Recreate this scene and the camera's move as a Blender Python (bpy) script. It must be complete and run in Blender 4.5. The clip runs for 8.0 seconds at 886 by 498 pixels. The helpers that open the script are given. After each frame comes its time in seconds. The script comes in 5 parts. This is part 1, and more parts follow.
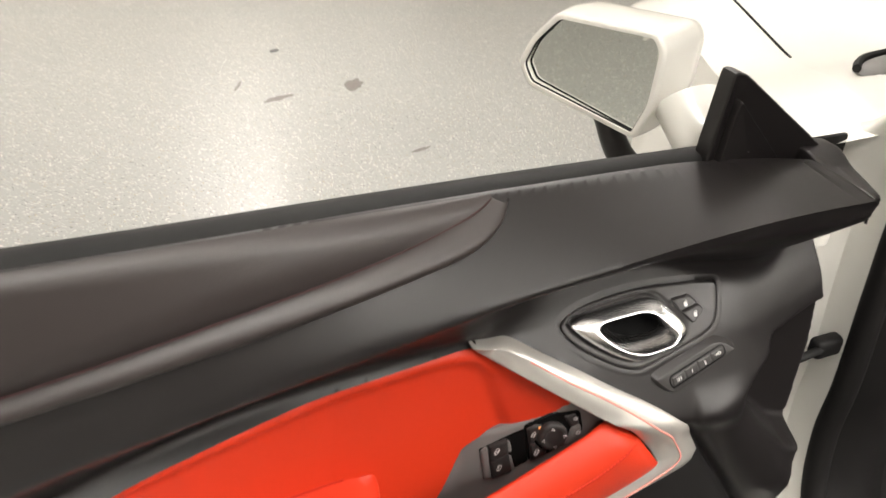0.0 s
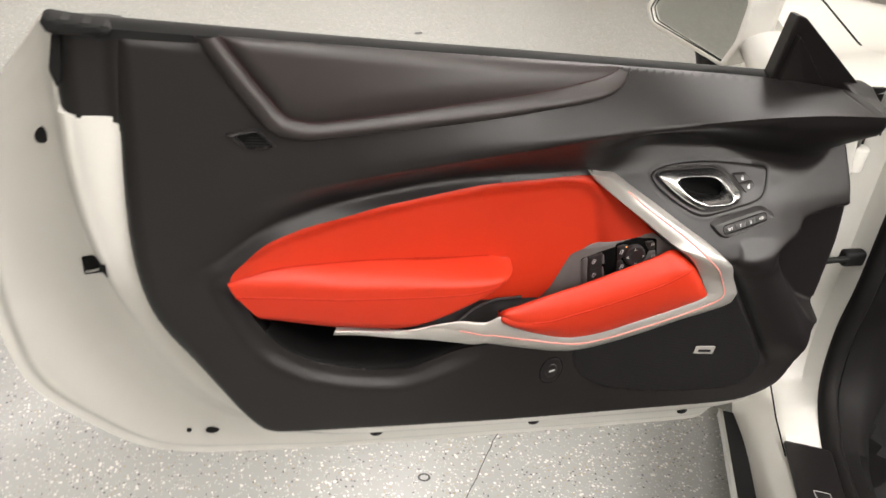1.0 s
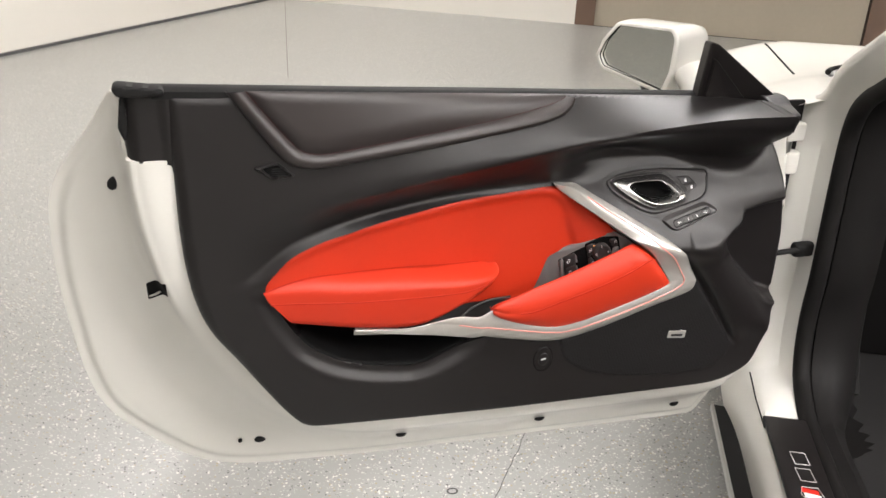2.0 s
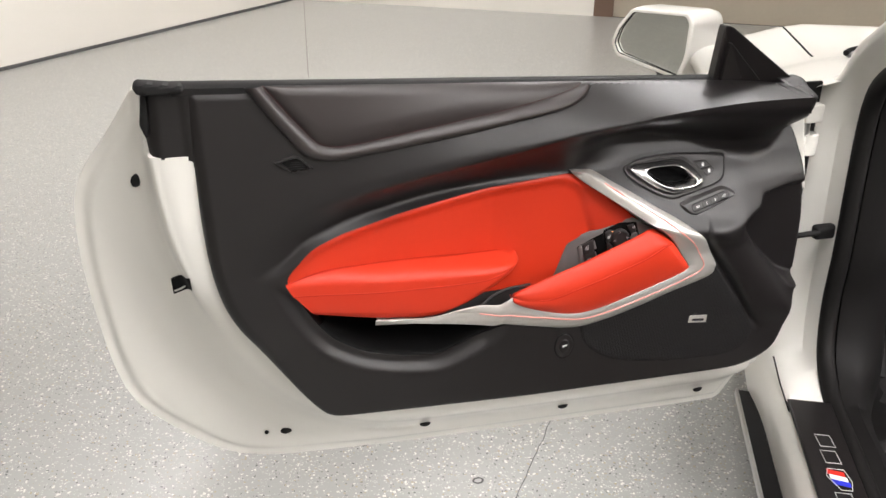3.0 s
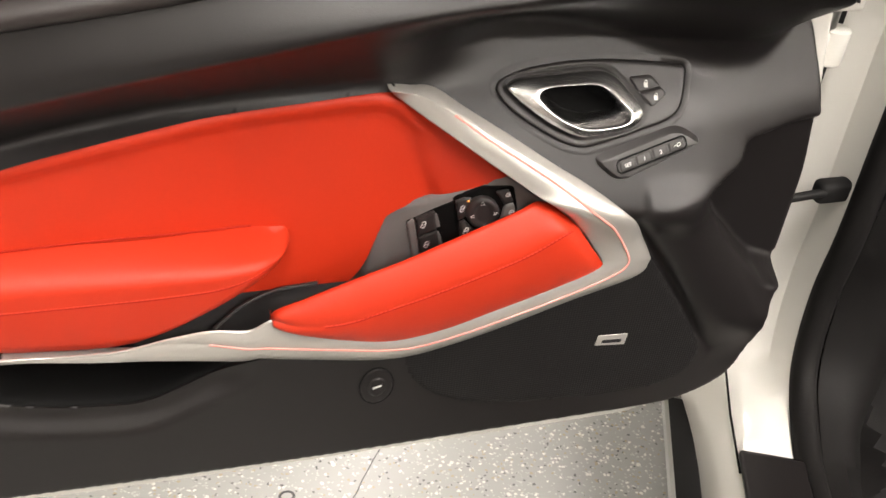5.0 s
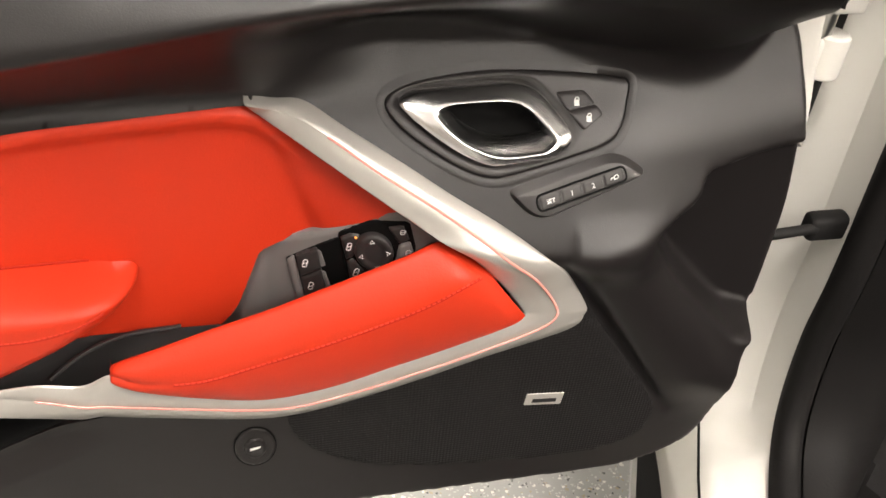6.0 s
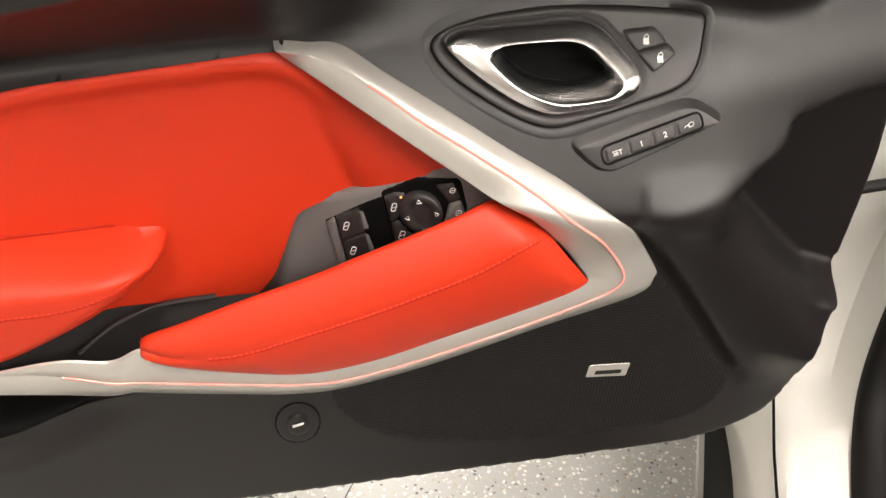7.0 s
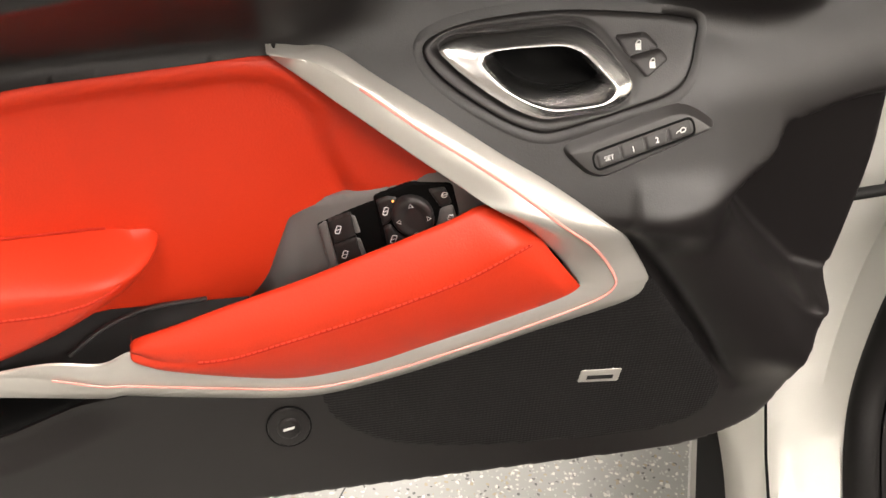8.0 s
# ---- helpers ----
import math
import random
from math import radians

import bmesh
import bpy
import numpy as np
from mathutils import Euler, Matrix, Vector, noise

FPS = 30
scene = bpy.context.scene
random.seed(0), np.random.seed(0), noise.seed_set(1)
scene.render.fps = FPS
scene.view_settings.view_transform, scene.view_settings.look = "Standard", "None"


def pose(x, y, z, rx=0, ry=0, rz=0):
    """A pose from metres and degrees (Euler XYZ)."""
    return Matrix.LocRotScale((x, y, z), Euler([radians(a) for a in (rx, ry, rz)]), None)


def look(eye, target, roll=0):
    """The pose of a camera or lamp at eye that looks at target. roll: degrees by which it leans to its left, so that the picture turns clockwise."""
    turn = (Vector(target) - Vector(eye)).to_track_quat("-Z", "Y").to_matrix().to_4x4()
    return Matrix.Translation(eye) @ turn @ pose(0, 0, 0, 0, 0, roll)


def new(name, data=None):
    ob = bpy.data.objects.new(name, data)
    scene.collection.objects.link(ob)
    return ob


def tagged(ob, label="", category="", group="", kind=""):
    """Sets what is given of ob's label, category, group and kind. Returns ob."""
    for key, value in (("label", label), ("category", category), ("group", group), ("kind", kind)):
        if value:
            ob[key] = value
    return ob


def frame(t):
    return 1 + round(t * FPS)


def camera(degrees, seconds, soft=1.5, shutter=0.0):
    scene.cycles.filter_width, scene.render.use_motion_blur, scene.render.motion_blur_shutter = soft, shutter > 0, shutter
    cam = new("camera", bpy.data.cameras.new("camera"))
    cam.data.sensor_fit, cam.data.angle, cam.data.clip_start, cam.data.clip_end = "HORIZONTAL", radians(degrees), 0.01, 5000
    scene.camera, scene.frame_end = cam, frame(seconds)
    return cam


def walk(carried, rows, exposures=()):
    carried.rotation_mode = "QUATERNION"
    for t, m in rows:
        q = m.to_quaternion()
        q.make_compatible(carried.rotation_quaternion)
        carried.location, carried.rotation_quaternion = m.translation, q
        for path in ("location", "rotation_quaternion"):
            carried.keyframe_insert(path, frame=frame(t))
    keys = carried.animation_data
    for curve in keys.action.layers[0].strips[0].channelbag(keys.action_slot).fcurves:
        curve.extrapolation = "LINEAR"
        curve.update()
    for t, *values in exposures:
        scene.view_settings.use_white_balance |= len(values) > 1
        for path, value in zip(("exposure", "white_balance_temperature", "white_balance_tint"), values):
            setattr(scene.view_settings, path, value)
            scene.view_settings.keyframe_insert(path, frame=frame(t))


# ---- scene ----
cam = camera(53.2, 8.0, soft=1.5, shutter=0.35)
PATH = [
    (0, (-0.088, -0.508, 1.294), (0.686, 1.005, 0.24), 4.4),
    (0.5, (-0.206, -0.726, 1.301), (0.534, 0.877, 0.36), 5.3),
    (0.8, (-0.282, -0.846, 1.301), (0.34, 0.743, 0.258), 6.2),
    (1, (-0.317, -0.916, 1.297), (0.281, 0.692, 0.269), 9.2),
    (1.2, (-0.326, -0.975, 1.296), (0.265, 0.661, 0.309), 9.7),
    (2.3, (-0.339, -1.238, 1.286), (0.168, 0.52, 0.478), 0.6),
    (2.5, (-0.338, -1.237, 1.284), (0.153, 0.515, 0.455), 0.6),
    (3, (-0.333, -1.227, 1.284), (0.147, 0.528, 0.453), 0.5),
    (3.5, (-0.307, -1.112, 1.271), (0.111, 0.644, 0.409), -0.0),
    (4, (-0.21, -0.901, 1.225), (0.347, 0.792, 0.318), 2.3),
    (4.5, (-0.04, -0.748, 1.168), (0.467, 0.899, 0.154), 5.2),
    (5, (0.055, -0.615, 1.131), (0.605, 0.907, -0.043), 6.0),
    (5.2, (0.096, -0.573, 1.13), (0.62, 0.936, -0.073), 6.6),
    (6.3, (0.228, -0.49, 1.08), (0.657, 1.021, -0.158), 5.4),
    (6.5, (0.228, -0.477, 1.068), (0.629, 1.004, -0.216), 4.9),
    (7, (0.227, -0.458, 1.059), (0.568, 1.029, -0.234), 3.0),
    (7.5, (0.232, -0.456, 1.06), (0.579, 1.036, -0.225), 3.4),
    (8, (0.23, -0.458, 1.059), (0.581, 1.033, -0.227), 3.5),
]
walk(cam, [(t, look(eye, target, roll)) for t, eye, target, roll in PATH], exposures=[(0.0, -0.02, 6450, 10), (1.0, -0.04, 6350, 11), (3.0, -0.04, 6150, 12), (4.0, 0.0, 6200, 12), (4.5, 0.0, 6450, 12), (5.0, 0.06, 6600, 12), (6.5, 0.06, 6700, 12), (8.0, 0.06, 6700, 12)])

# world: a closed garage lit by ceiling lamps only
world = bpy.data.worlds.new("world")
scene.world = world
world.use_nodes = True
world.node_tree.nodes["Background"].inputs[0].default_value = (0.9, 0.92, 1.0, 1)
world.node_tree.nodes["Background"].inputs[1].default_value = 0.03
scene.view_settings.exposure = 0.0
# unseen lamps: the first two follow floor glare, the rest are added to brighten
LAMPS = [(-0.95, 3.55), (1.35, 6.05), (0.65, 2.1), (1.6, 1.5), (0.1, -0.7), (0.9, -2.1), (2.30, -2.25), (1.75, -3.4), (2.75, -2.85), (4.3, -1.5), (4.9, -2.6), (3.6, -2.1), (-1.4, -3.2), (2.05, -1.75)]
LAMP_Z = 2.53
LAMP_POWER = 35.5


# ---- materials ----
def material(name, colour, rough=0.5, metal=0.0, grain=0.0, grain_scale=400.0, bump=0.0, blotch=0.08, blotch_scale=6.0, coat=0.0, spec=0.5, rough_var=0.06):
    """A surface with broad tone variation, fine grain and fine relief, in metres."""
    m = bpy.data.materials.new(name)
    m.use_nodes = True
    nt = m.node_tree
    b = nt.nodes["Principled BSDF"]
    b.inputs["Metallic"].default_value = metal
    b.inputs["Coat Weight"].default_value = coat
    b.inputs["Coat Roughness"].default_value = 0.08
    b.inputs["Specular IOR Level"].default_value = spec
    tc = nt.nodes.new("ShaderNodeTexCoord")
    big = nt.nodes.new("ShaderNodeTexNoise")
    big.inputs["Scale"].default_value, big.inputs["Detail"].default_value = blotch_scale, 5
    small = nt.nodes.new("ShaderNodeTexNoise")
    small.inputs["Scale"].default_value, small.inputs["Detail"].default_value = grain_scale, 3
    for n in (big, small):
        nt.links.new(tc.outputs["Object"], n.inputs["Vector"])
    add = nt.nodes.new("ShaderNodeMath")
    add.operation = "MULTIPLY_ADD"
    nt.links.new(big.outputs["Fac"], add.inputs[0])
    add.inputs[1].default_value = blotch * 2
    add.inputs[2].default_value = 1 - blotch - grain
    mul = nt.nodes.new("ShaderNodeMath")
    mul.operation = "MULTIPLY_ADD"
    nt.links.new(small.outputs["Fac"], mul.inputs[0])
    mul.inputs[1].default_value = grain * 2
    nt.links.new(add.outputs[0], mul.inputs[2])
    mix = nt.nodes.new("ShaderNodeVectorMath")
    mix.operation = "SCALE"
    mix.inputs[0].default_value = colour
    nt.links.new(mul.outputs[0], mix.inputs["Scale"])
    nt.links.new(mix.outputs[0], b.inputs["Base Color"])
    rr = nt.nodes.new("ShaderNodeMath")
    rr.operation = "MULTIPLY_ADD"
    nt.links.new(big.outputs["Fac"], rr.inputs[0])
    rr.inputs[1].default_value = rough_var * 2
    rr.inputs[2].default_value = rough - rough_var
    nt.links.new(rr.outputs[0], b.inputs["Roughness"])
    if bump:
        bp = nt.nodes.new("ShaderNodeBump")
        bp.inputs["Strength"].default_value, bp.inputs["Distance"].default_value = bump, 0.0006
        nt.links.new(small.outputs["Fac"], bp.inputs["Height"])
        nt.links.new(bp.outputs[0], b.inputs["Normal"])
    return m


def glow(name, colour, strength):
    m = bpy.data.materials.new(name)
    m.use_nodes = True
    b = m.node_tree.nodes["Principled BSDF"]
    b.inputs["Base Color"].default_value = (*colour, 1)
    b.inputs["Emission Color"].default_value = (*colour, 1)
    b.inputs["Emission Strength"].default_value = strength
    return m


def floor_material():
    """Grey glossy epoxy with scattered white, black and tan vinyl flakes."""
    m = material("epoxy_flake_floor", (0.350, 0.352, 0.338), 0.33, blotch=0.12, blotch_scale=1.3, grain=0.03, grain_scale=60, coat=0.06)
    nt = m.node_tree
    b = nt.nodes["Principled BSDF"]
    src = b.inputs["Base Color"].links[0].from_socket
    tc = nt.nodes.new("ShaderNodeTexCoord")
    warp = nt.nodes.new("ShaderNodeTexNoise")
    warp.inputs["Scale"].default_value = 160
    nt.links.new(tc.outputs["Object"], warp.inputs["Vector"])
    off = nt.nodes.new("ShaderNodeVectorMath")
    off.operation = "MULTIPLY_ADD"
    nt.links.new(warp.outputs["Color"], off.inputs[0])
    off.inputs[1].default_value = (0.007, 0.007, 0.007)
    nt.links.new(tc.outputs["Object"], off.inputs[2])
    last = src
    for scale, keep, size, colour in ((150, 0.12, 0.0022, (0.10, 0.10, 0.10)), (140, 0.10, 0.0026, (0.36, 0.31, 0.22)), (210, 0.22, 0.0019, (0.50, 0.50, 0.48)), (135, 0.18, 0.0026, (0.70, 0.69, 0.64)), (85, 0.05, 0.0036, (0.66, 0.65, 0.60))):
        v = nt.nodes.new("ShaderNodeTexVoronoi")
        v.inputs["Scale"].default_value = scale
        nt.links.new(off.outputs[0], v.inputs["Vector"])
        near = nt.nodes.new("ShaderNodeMath")
        near.operation = "LESS_THAN"
        nt.links.new(v.outputs["Distance"], near.inputs[0])
        near.inputs[1].default_value = size * scale
        sep = nt.nodes.new("ShaderNodeSeparateColor")
        nt.links.new(v.outputs["Color"], sep.inputs[0])
        pick = nt.nodes.new("ShaderNodeMath")
        pick.operation = "LESS_THAN"
        nt.links.new(sep.outputs[0], pick.inputs[0])
        pick.inputs[1].default_value = keep
        both = nt.nodes.new("ShaderNodeMath")
        both.operation = "MULTIPLY"
        nt.links.new(near.outputs[0], both.inputs[0])
        nt.links.new(pick.outputs[0], both.inputs[1])
        mix = nt.nodes.new("ShaderNodeMix")
        mix.data_type = "RGBA"
        nt.links.new(both.outputs[0], mix.inputs["Factor"])
        nt.links.new(last, mix.inputs["A"])
        mix.inputs["B"].default_value = (*colour, 1)
        last = mix.outputs["Result"]
    nt.links.new(last, b.inputs["Base Color"])
    return m


def grille_material():
    """Black cloth-like plastic with a fine regular dot relief."""
    m = material("speaker_mesh_black", (0.0060, 0.0052, 0.0054), 0.60, spec=0.30, blotch=0.1)
    nt = m.node_tree
    b = nt.nodes["Principled BSDF"]
    tc = nt.nodes.new("ShaderNodeTexCoord")
    v = nt.nodes.new("ShaderNodeTexVoronoi")
    v.inputs["Scale"].default_value, v.inputs["Randomness"].default_value = 330, 0.0
    nt.links.new(tc.outputs["Object"], v.inputs["Vector"])
    bp = nt.nodes.new("ShaderNodeBump")
    bp.inputs["Strength"].default_value, bp.inputs["Distance"].default_value = 0.8, 0.0012
    nt.links.new(v.outputs["Distance"], bp.inputs["Height"])
    nt.links.new(bp.outputs[0], b.inputs["Normal"])
    return m


BLACK = material("dark_grained_plastic", (0.0100, 0.0083, 0.0083), 0.41, grain=0.05, bump=0.18, grain_scale=900, blotch=0.06, spec=0.44)
PAD = material("black_stitched_leatherette", (0.026, 0.0205, 0.0195), 0.44, grain=0.06, bump=0.25, grain_scale=700, blotch=0.08, spec=0.5)
RED = material("red_leather", (0.56, 0.034, 0.010), 0.46, grain=0.04, bump=0.30, grain_scale=650, blotch=0.06, spec=0.32)
RED_SEAM = material("red_seam_and_crease_shade", (0.42, 0.020, 0.008), 0.7, spec=0.2)
RED_THREAD = material("red_thread", (0.66, 0.05, 0.022), 0.6)
DARK_RED_THREAD = material("dark_red_thread", (0.030, 0.006, 0.006), 0.6)
SILVER = material("satin_silver_paint", (0.52, 0.50, 0.465), 0.32, metal=0.5, grain=0.03, grain_scale=1500, blotch=0.03)
ACCENT = material("translucent_red_light_strip", (0.85, 0.36, 0.31), 0.25, blotch=0.03)
CHROME = material("polished_chrome", (0.80, 0.79, 0.79), 0.22, metal=1.0, blotch=0.02, rough_var=0.02)
GLOSSY = material("glossy_black_plastic", (0.010, 0.010, 0.011), 0.30, spec=0.35, blotch=0.05)
GREY_PLASTIC = material("grey_soft_plastic", (0.026, 0.0235, 0.0230), 0.44, grain=0.04, bump=0.2, grain_scale=900, spec=0.5)
SWITCH_GREY = material("mid_grey_soft_plastic", (0.155, 0.148, 0.143), 0.45, grain=0.04, bump=0.2, grain_scale=900)
# near-black for recesses and gaps: their shade is put into the colour
VOID = material("recess_shade_black", (0.003, 0.003, 0.003), 0.7, spec=0.12)
WHITE_CAR = material("white_car_paint", (0.745, 0.73, 0.68), 0.28, grain=0.01, blotch=0.02, coat=0.6, rough_var=0.01)
RUBBER = material("black_rubber", (0.008, 0.0076, 0.0076), 0.66, spec=0.27, grain=0.1, grain_scale=200, bump=0.2)
INTERIOR = material("dark_interior_trim", (0.008, 0.0072, 0.007), 0.62, spec=0.2, grain=0.1, bump=0.3, grain_scale=300)
CARPET = material("black_carpet", (0.014, 0.013, 0.013), 0.9, grain=0.4, grain_scale=500, bump=0.8)
MARK = material("white_print", (0.75, 0.75, 0.73), 0.5, blotch=0.02)
STEEL = material("brushed_steel", (0.60, 0.60, 0.58), 0.3, metal=1.0, blotch=0.05)
MIRROR = material("mirror_glass", (0.80, 0.82, 0.78), 0.02, metal=1.0, blotch=0.01, rough_var=0.005)
BLUE = material("blue_enamel", (0.03, 0.04, 0.55), 0.3, blotch=0.02)
ENAMEL_RED = material("red_enamel", (0.65, 0.03, 0.02), 0.3, blotch=0.02)
WALL = material("white_wall_panel", (0.82, 0.79, 0.73), 0.45, grain=0.01, grain_scale=40, blotch=0.04, blotch_scale=0.8)
PALE_WALL = material("closing_wall_grey", (0.42, 0.40, 0.37), 0.55, grain=0.02, grain_scale=40, blotch=0.08, blotch_scale=0.9)
TAN = material("tan_shutter_paint", (0.42, 0.37, 0.29), 0.5, grain=0.04, grain_scale=30, blotch=0.10, blotch_scale=1.2)
BROWN = material("brown_painted_frame", (0.16, 0.10, 0.07), 0.45, blotch=0.15)
SKIRTING = material("grey_skirting", (0.09, 0.09, 0.09), 0.5, blotch=0.1)
CEILING = material("ceiling_paint", (0.72, 0.70, 0.66), 0.8, blotch=0.05)
LAMP_GLOW = glow("lamp_glow", (1.0, 0.945, 0.88), LAMP_POWER)
PILOT = glow("orange_pilot_lamp", (1.0, 0.35, 0.08), 1.6)
FLOOR = floor_material()
GRILLE = grille_material()


# ---- mesh helpers ----
def smooth(a, b, v):
    t = np.clip((np.asarray(v, float) - a) / (b - a), 0, 1)
    return t * t * (3 - 2 * t)


def curve(v, pts):
    """Smooth curve through (position, value) pairs."""
    xs, ys = np.array([p[0] for p in pts]), np.array([p[1] for p in pts])
    m = np.gradient(ys, xs)
    v = np.clip(v, xs[0], xs[-1])
    i = np.clip(np.searchsorted(xs, v) - 1, 0, len(xs) - 2)
    h = xs[i + 1] - xs[i]
    t = (v - xs[i]) / h
    return (2 * t**3 - 3 * t**2 + 1) * ys[i] + (t**3 - 2 * t**2 + t) * h * m[i] + (3 * t * t - 2 * t**3) * ys[i + 1] + (t**3 - t * t) * h * m[i + 1]


def rounded(pts, r=0.01, n=6):
    """A closed outline with its corners rounded by r (one value, or one for each corner)."""
    out, k = [], len(pts)
    for i in range(k):
        p, a, b = (np.array(pts[j % k], float) for j in (i, i - 1, i + 1))
        ri = r[i] if isinstance(r, (list, tuple)) else r
        la, lb = np.linalg.norm(a - p), np.linalg.norm(b - p)
        s = p + (a - p) / la * min(ri, la * 0.5)
        e = p + (b - p) / lb * min(ri, lb * 0.5)
        for t in np.linspace(0, 1, n):
            out.append((1 - t) ** 2 * s + 2 * t * (1 - t) * p + t * t * e)
    return np.array(out)


def open_curve(pts, n=10):
    """A smooth open line through points of any dimension."""
    p = np.array(pts, float)
    u = np.r_[0, np.cumsum(np.linalg.norm(np.diff(p, axis=0), axis=1))]
    v = np.linspace(0, u[-1], n * (len(p) - 1) + 1)
    return np.stack([curve(v, list(zip(u, p[:, k]))) for k in range(p.shape[1])], 1)


def inside(outline):
    """Signed distance to a closed outline in x and z, negative inside."""
    a = np.array(outline, float)
    b = np.roll(a, -1, 0)

    def f(x, z):
        x, z = np.asarray(x, float), np.asarray(z, float)
        best, odd = np.full(x.shape, 1e9), np.zeros(x.shape, bool)
        for (ax, az), (bx, bz) in zip(a, b):
            ex, ez = bx - ax, bz - az
            L = ex * ex + ez * ez
            if L < 1e-14:
                continue
            t = np.clip(((x - ax) * ex + (z - az) * ez) / L, 0, 1)
            best = np.minimum(best, (x - ax - t * ex) ** 2 + (z - az - t * ez) ** 2)
            if az != bz:
                odd ^= ((az > z) != (bz > z)) & (x < ax + (z - az) * ex / ez)
        return np.sqrt(best) * np.where(odd, -1, 1)

    f.box = (a[:, 0].min(), a[:, 1].min(), a[:, 0].max(), a[:, 1].max())
    return f


def linked(name, verts, faces, mat, parent=None, label="", angle=35):
    me = bpy.data.meshes.new(name)
    me.from_pydata([tuple(map(float, v)) for v in verts], [], [tuple(map(int, f)) for f in faces])
    me.polygons.foreach_set("use_smooth", [True] * len(me.polygons))
    me.set_sharp_from_angle(angle=radians(angle))
    me.materials.append(mat)
    me.update()
    ob = new(name, me)
    ob.parent = parent
    return tagged(ob, label)


def part(name, bm, mat, parent, label="", angle=35):
    """Links a bmesh as one mesh under a thing or part."""
    me = bpy.data.meshes.new(name)
    bm.to_mesh(me)
    bm.free()
    me.polygons.foreach_set("use_smooth", [True] * len(me.polygons))
    me.set_sharp_from_angle(angle=radians(angle))
    me.materials.append(mat)
    ob = new(name, me)
    ob.parent = parent
    return tagged(ob, label)


def thing(name, label, category, kind="", group=""):
    return tagged(new(name), label, category, group, kind)


def patch(name, f, depth, step, mat, parent, back=0.01, label="", angle=40, box=None, shear=None):
    """A shaped sheet over the region where f(x, z) is negative. depth(x, z, s) gives its y, s being the distance in from
    the rim; the rim is drawn back by back."""
    x0, z0, x1, z1 = box or f.box
    xs, zs = np.arange(x0 - step, x1 + 2 * step, step), np.arange(z0 - step, z1 + 2 * step, step)
    if shear:
        zs = np.arange(-0.55 // step * step, 0.30, step)
    X, Z = np.meshgrid(xs, zs, indexing="ij")
    if shear:
        Z = Z + shear(X)
    F = f(X, Z)
    close = np.abs(F) < 0.62 * step
    px, pz = X[close], Z[close]
    for _ in range(3):
        v, e = f(px, pz), step * 0.05
        gx, gz = (f(px + e, pz) - v) / e, (f(px, pz + e) - v) / e
        g = np.maximum(gx * gx + gz * gz, 0.2)
        px, pz = px - v * gx / g, pz - v * gz / g
    X[close], Z[close] = px, pz
    F[close] = 0
    keep = F <= 0
    index = np.full(X.shape, -1)
    index[keep] = np.arange(keep.sum())
    x, z, s = X[keep], Z[keep], -F[keep]
    y = depth(x, z, s)
    verts = np.stack([x, y + 0 * x, z], 1)
    q = np.stack([index[:-1, :-1], index[1:, :-1], index[1:, 1:], index[:-1, 1:]], -1).reshape(-1, 4)
    n = (q >= 0).sum(1)
    faces = [tuple(r) for r in q[n == 4]] + [tuple(v for v in r if v >= 0) for r in q[n == 3]]
    if back:
        edges = {}
        for r in faces:
            for i in range(len(r)):
                a, b = r[i], r[(i + 1) % len(r)]
                if (b, a) in edges:
                    del edges[(b, a)]
                else:
                    edges[(a, b)] = 1
        ring = sorted({v for e in edges for v in e})
        twin = {v: len(verts) + i for i, v in enumerate(ring)}
        rim = verts[ring].copy()
        rim[:, 1] += back(rim[:, 0], rim[:, 2]) if callable(back) else back
        verts = np.vstack([verts, rim])
        faces += [(b, a, twin[a], twin[b]) for a, b in edges]
    return linked(name, verts, faces, mat, parent, label, angle)


def sweep(name, line, section, mat, parent=None, label="", closed=False, up=(0, 0, 1), caps=True, angle=40, scale=None):
    """Carries a closed cross-section (across, up) along a line of points."""
    line = np.array(line, float)
    n, k = len(line), len(section)
    tan = np.gradient(line, axis=0) if not closed else np.roll(line, -1, 0) - np.roll(line, 1, 0)
    verts, faces = [], []
    for i in range(n):
        t = tan[i] / np.linalg.norm(tan[i])
        a = np.cross(t, up)
        a /= np.linalg.norm(a)
        b = np.cross(a, t)
        w = 1 if scale is None else scale[i]
        verts += [line[i] + w * (p * a + q * b) for p, q in section]
    for i in range(n if closed else n - 1):
        j = (i + 1) % n
        for c in range(k):
            d = (c + 1) % k
            faces.append((i * k + c, i * k + d, j * k + d, j * k + c))
    if caps and not closed:
        faces += [tuple(range(k))[::-1], tuple((n - 1) * k + c for c in range(k))]
    return linked(name, verts, faces, mat, parent, label, angle)


def loft(name, rows, mat, parent, label="", angle=40, closed=False):
    """A sheet through rows of points, closed round its rows if asked."""
    a = np.array(rows, float)
    n, k = a.shape[:2]
    faces = []
    for i in range(n - 1):
        for j in range(k if closed else k - 1):
            e = (j + 1) % k
            faces.append((i * k + j, i * k + e, (i + 1) * k + e, (i + 1) * k + j))
    return linked(name, a.reshape(-1, 3), faces, mat, parent, label, angle)


def spaced(outline, n):
    """A closed outline walked in n even steps, from its leftmost point."""
    p = np.array(outline, float)
    p = np.roll(p, -int(np.argmin(p[:, 0])), 0)
    p = np.vstack([p, p[:1]])
    u = np.r_[0, np.cumsum(np.linalg.norm(np.diff(p, axis=0), axis=1))]
    q = np.linspace(0, u[-1], n, endpoint=False)
    return np.stack([np.interp(q, u, p[:, 0]), np.interp(q, u, p[:, 1])], 1)


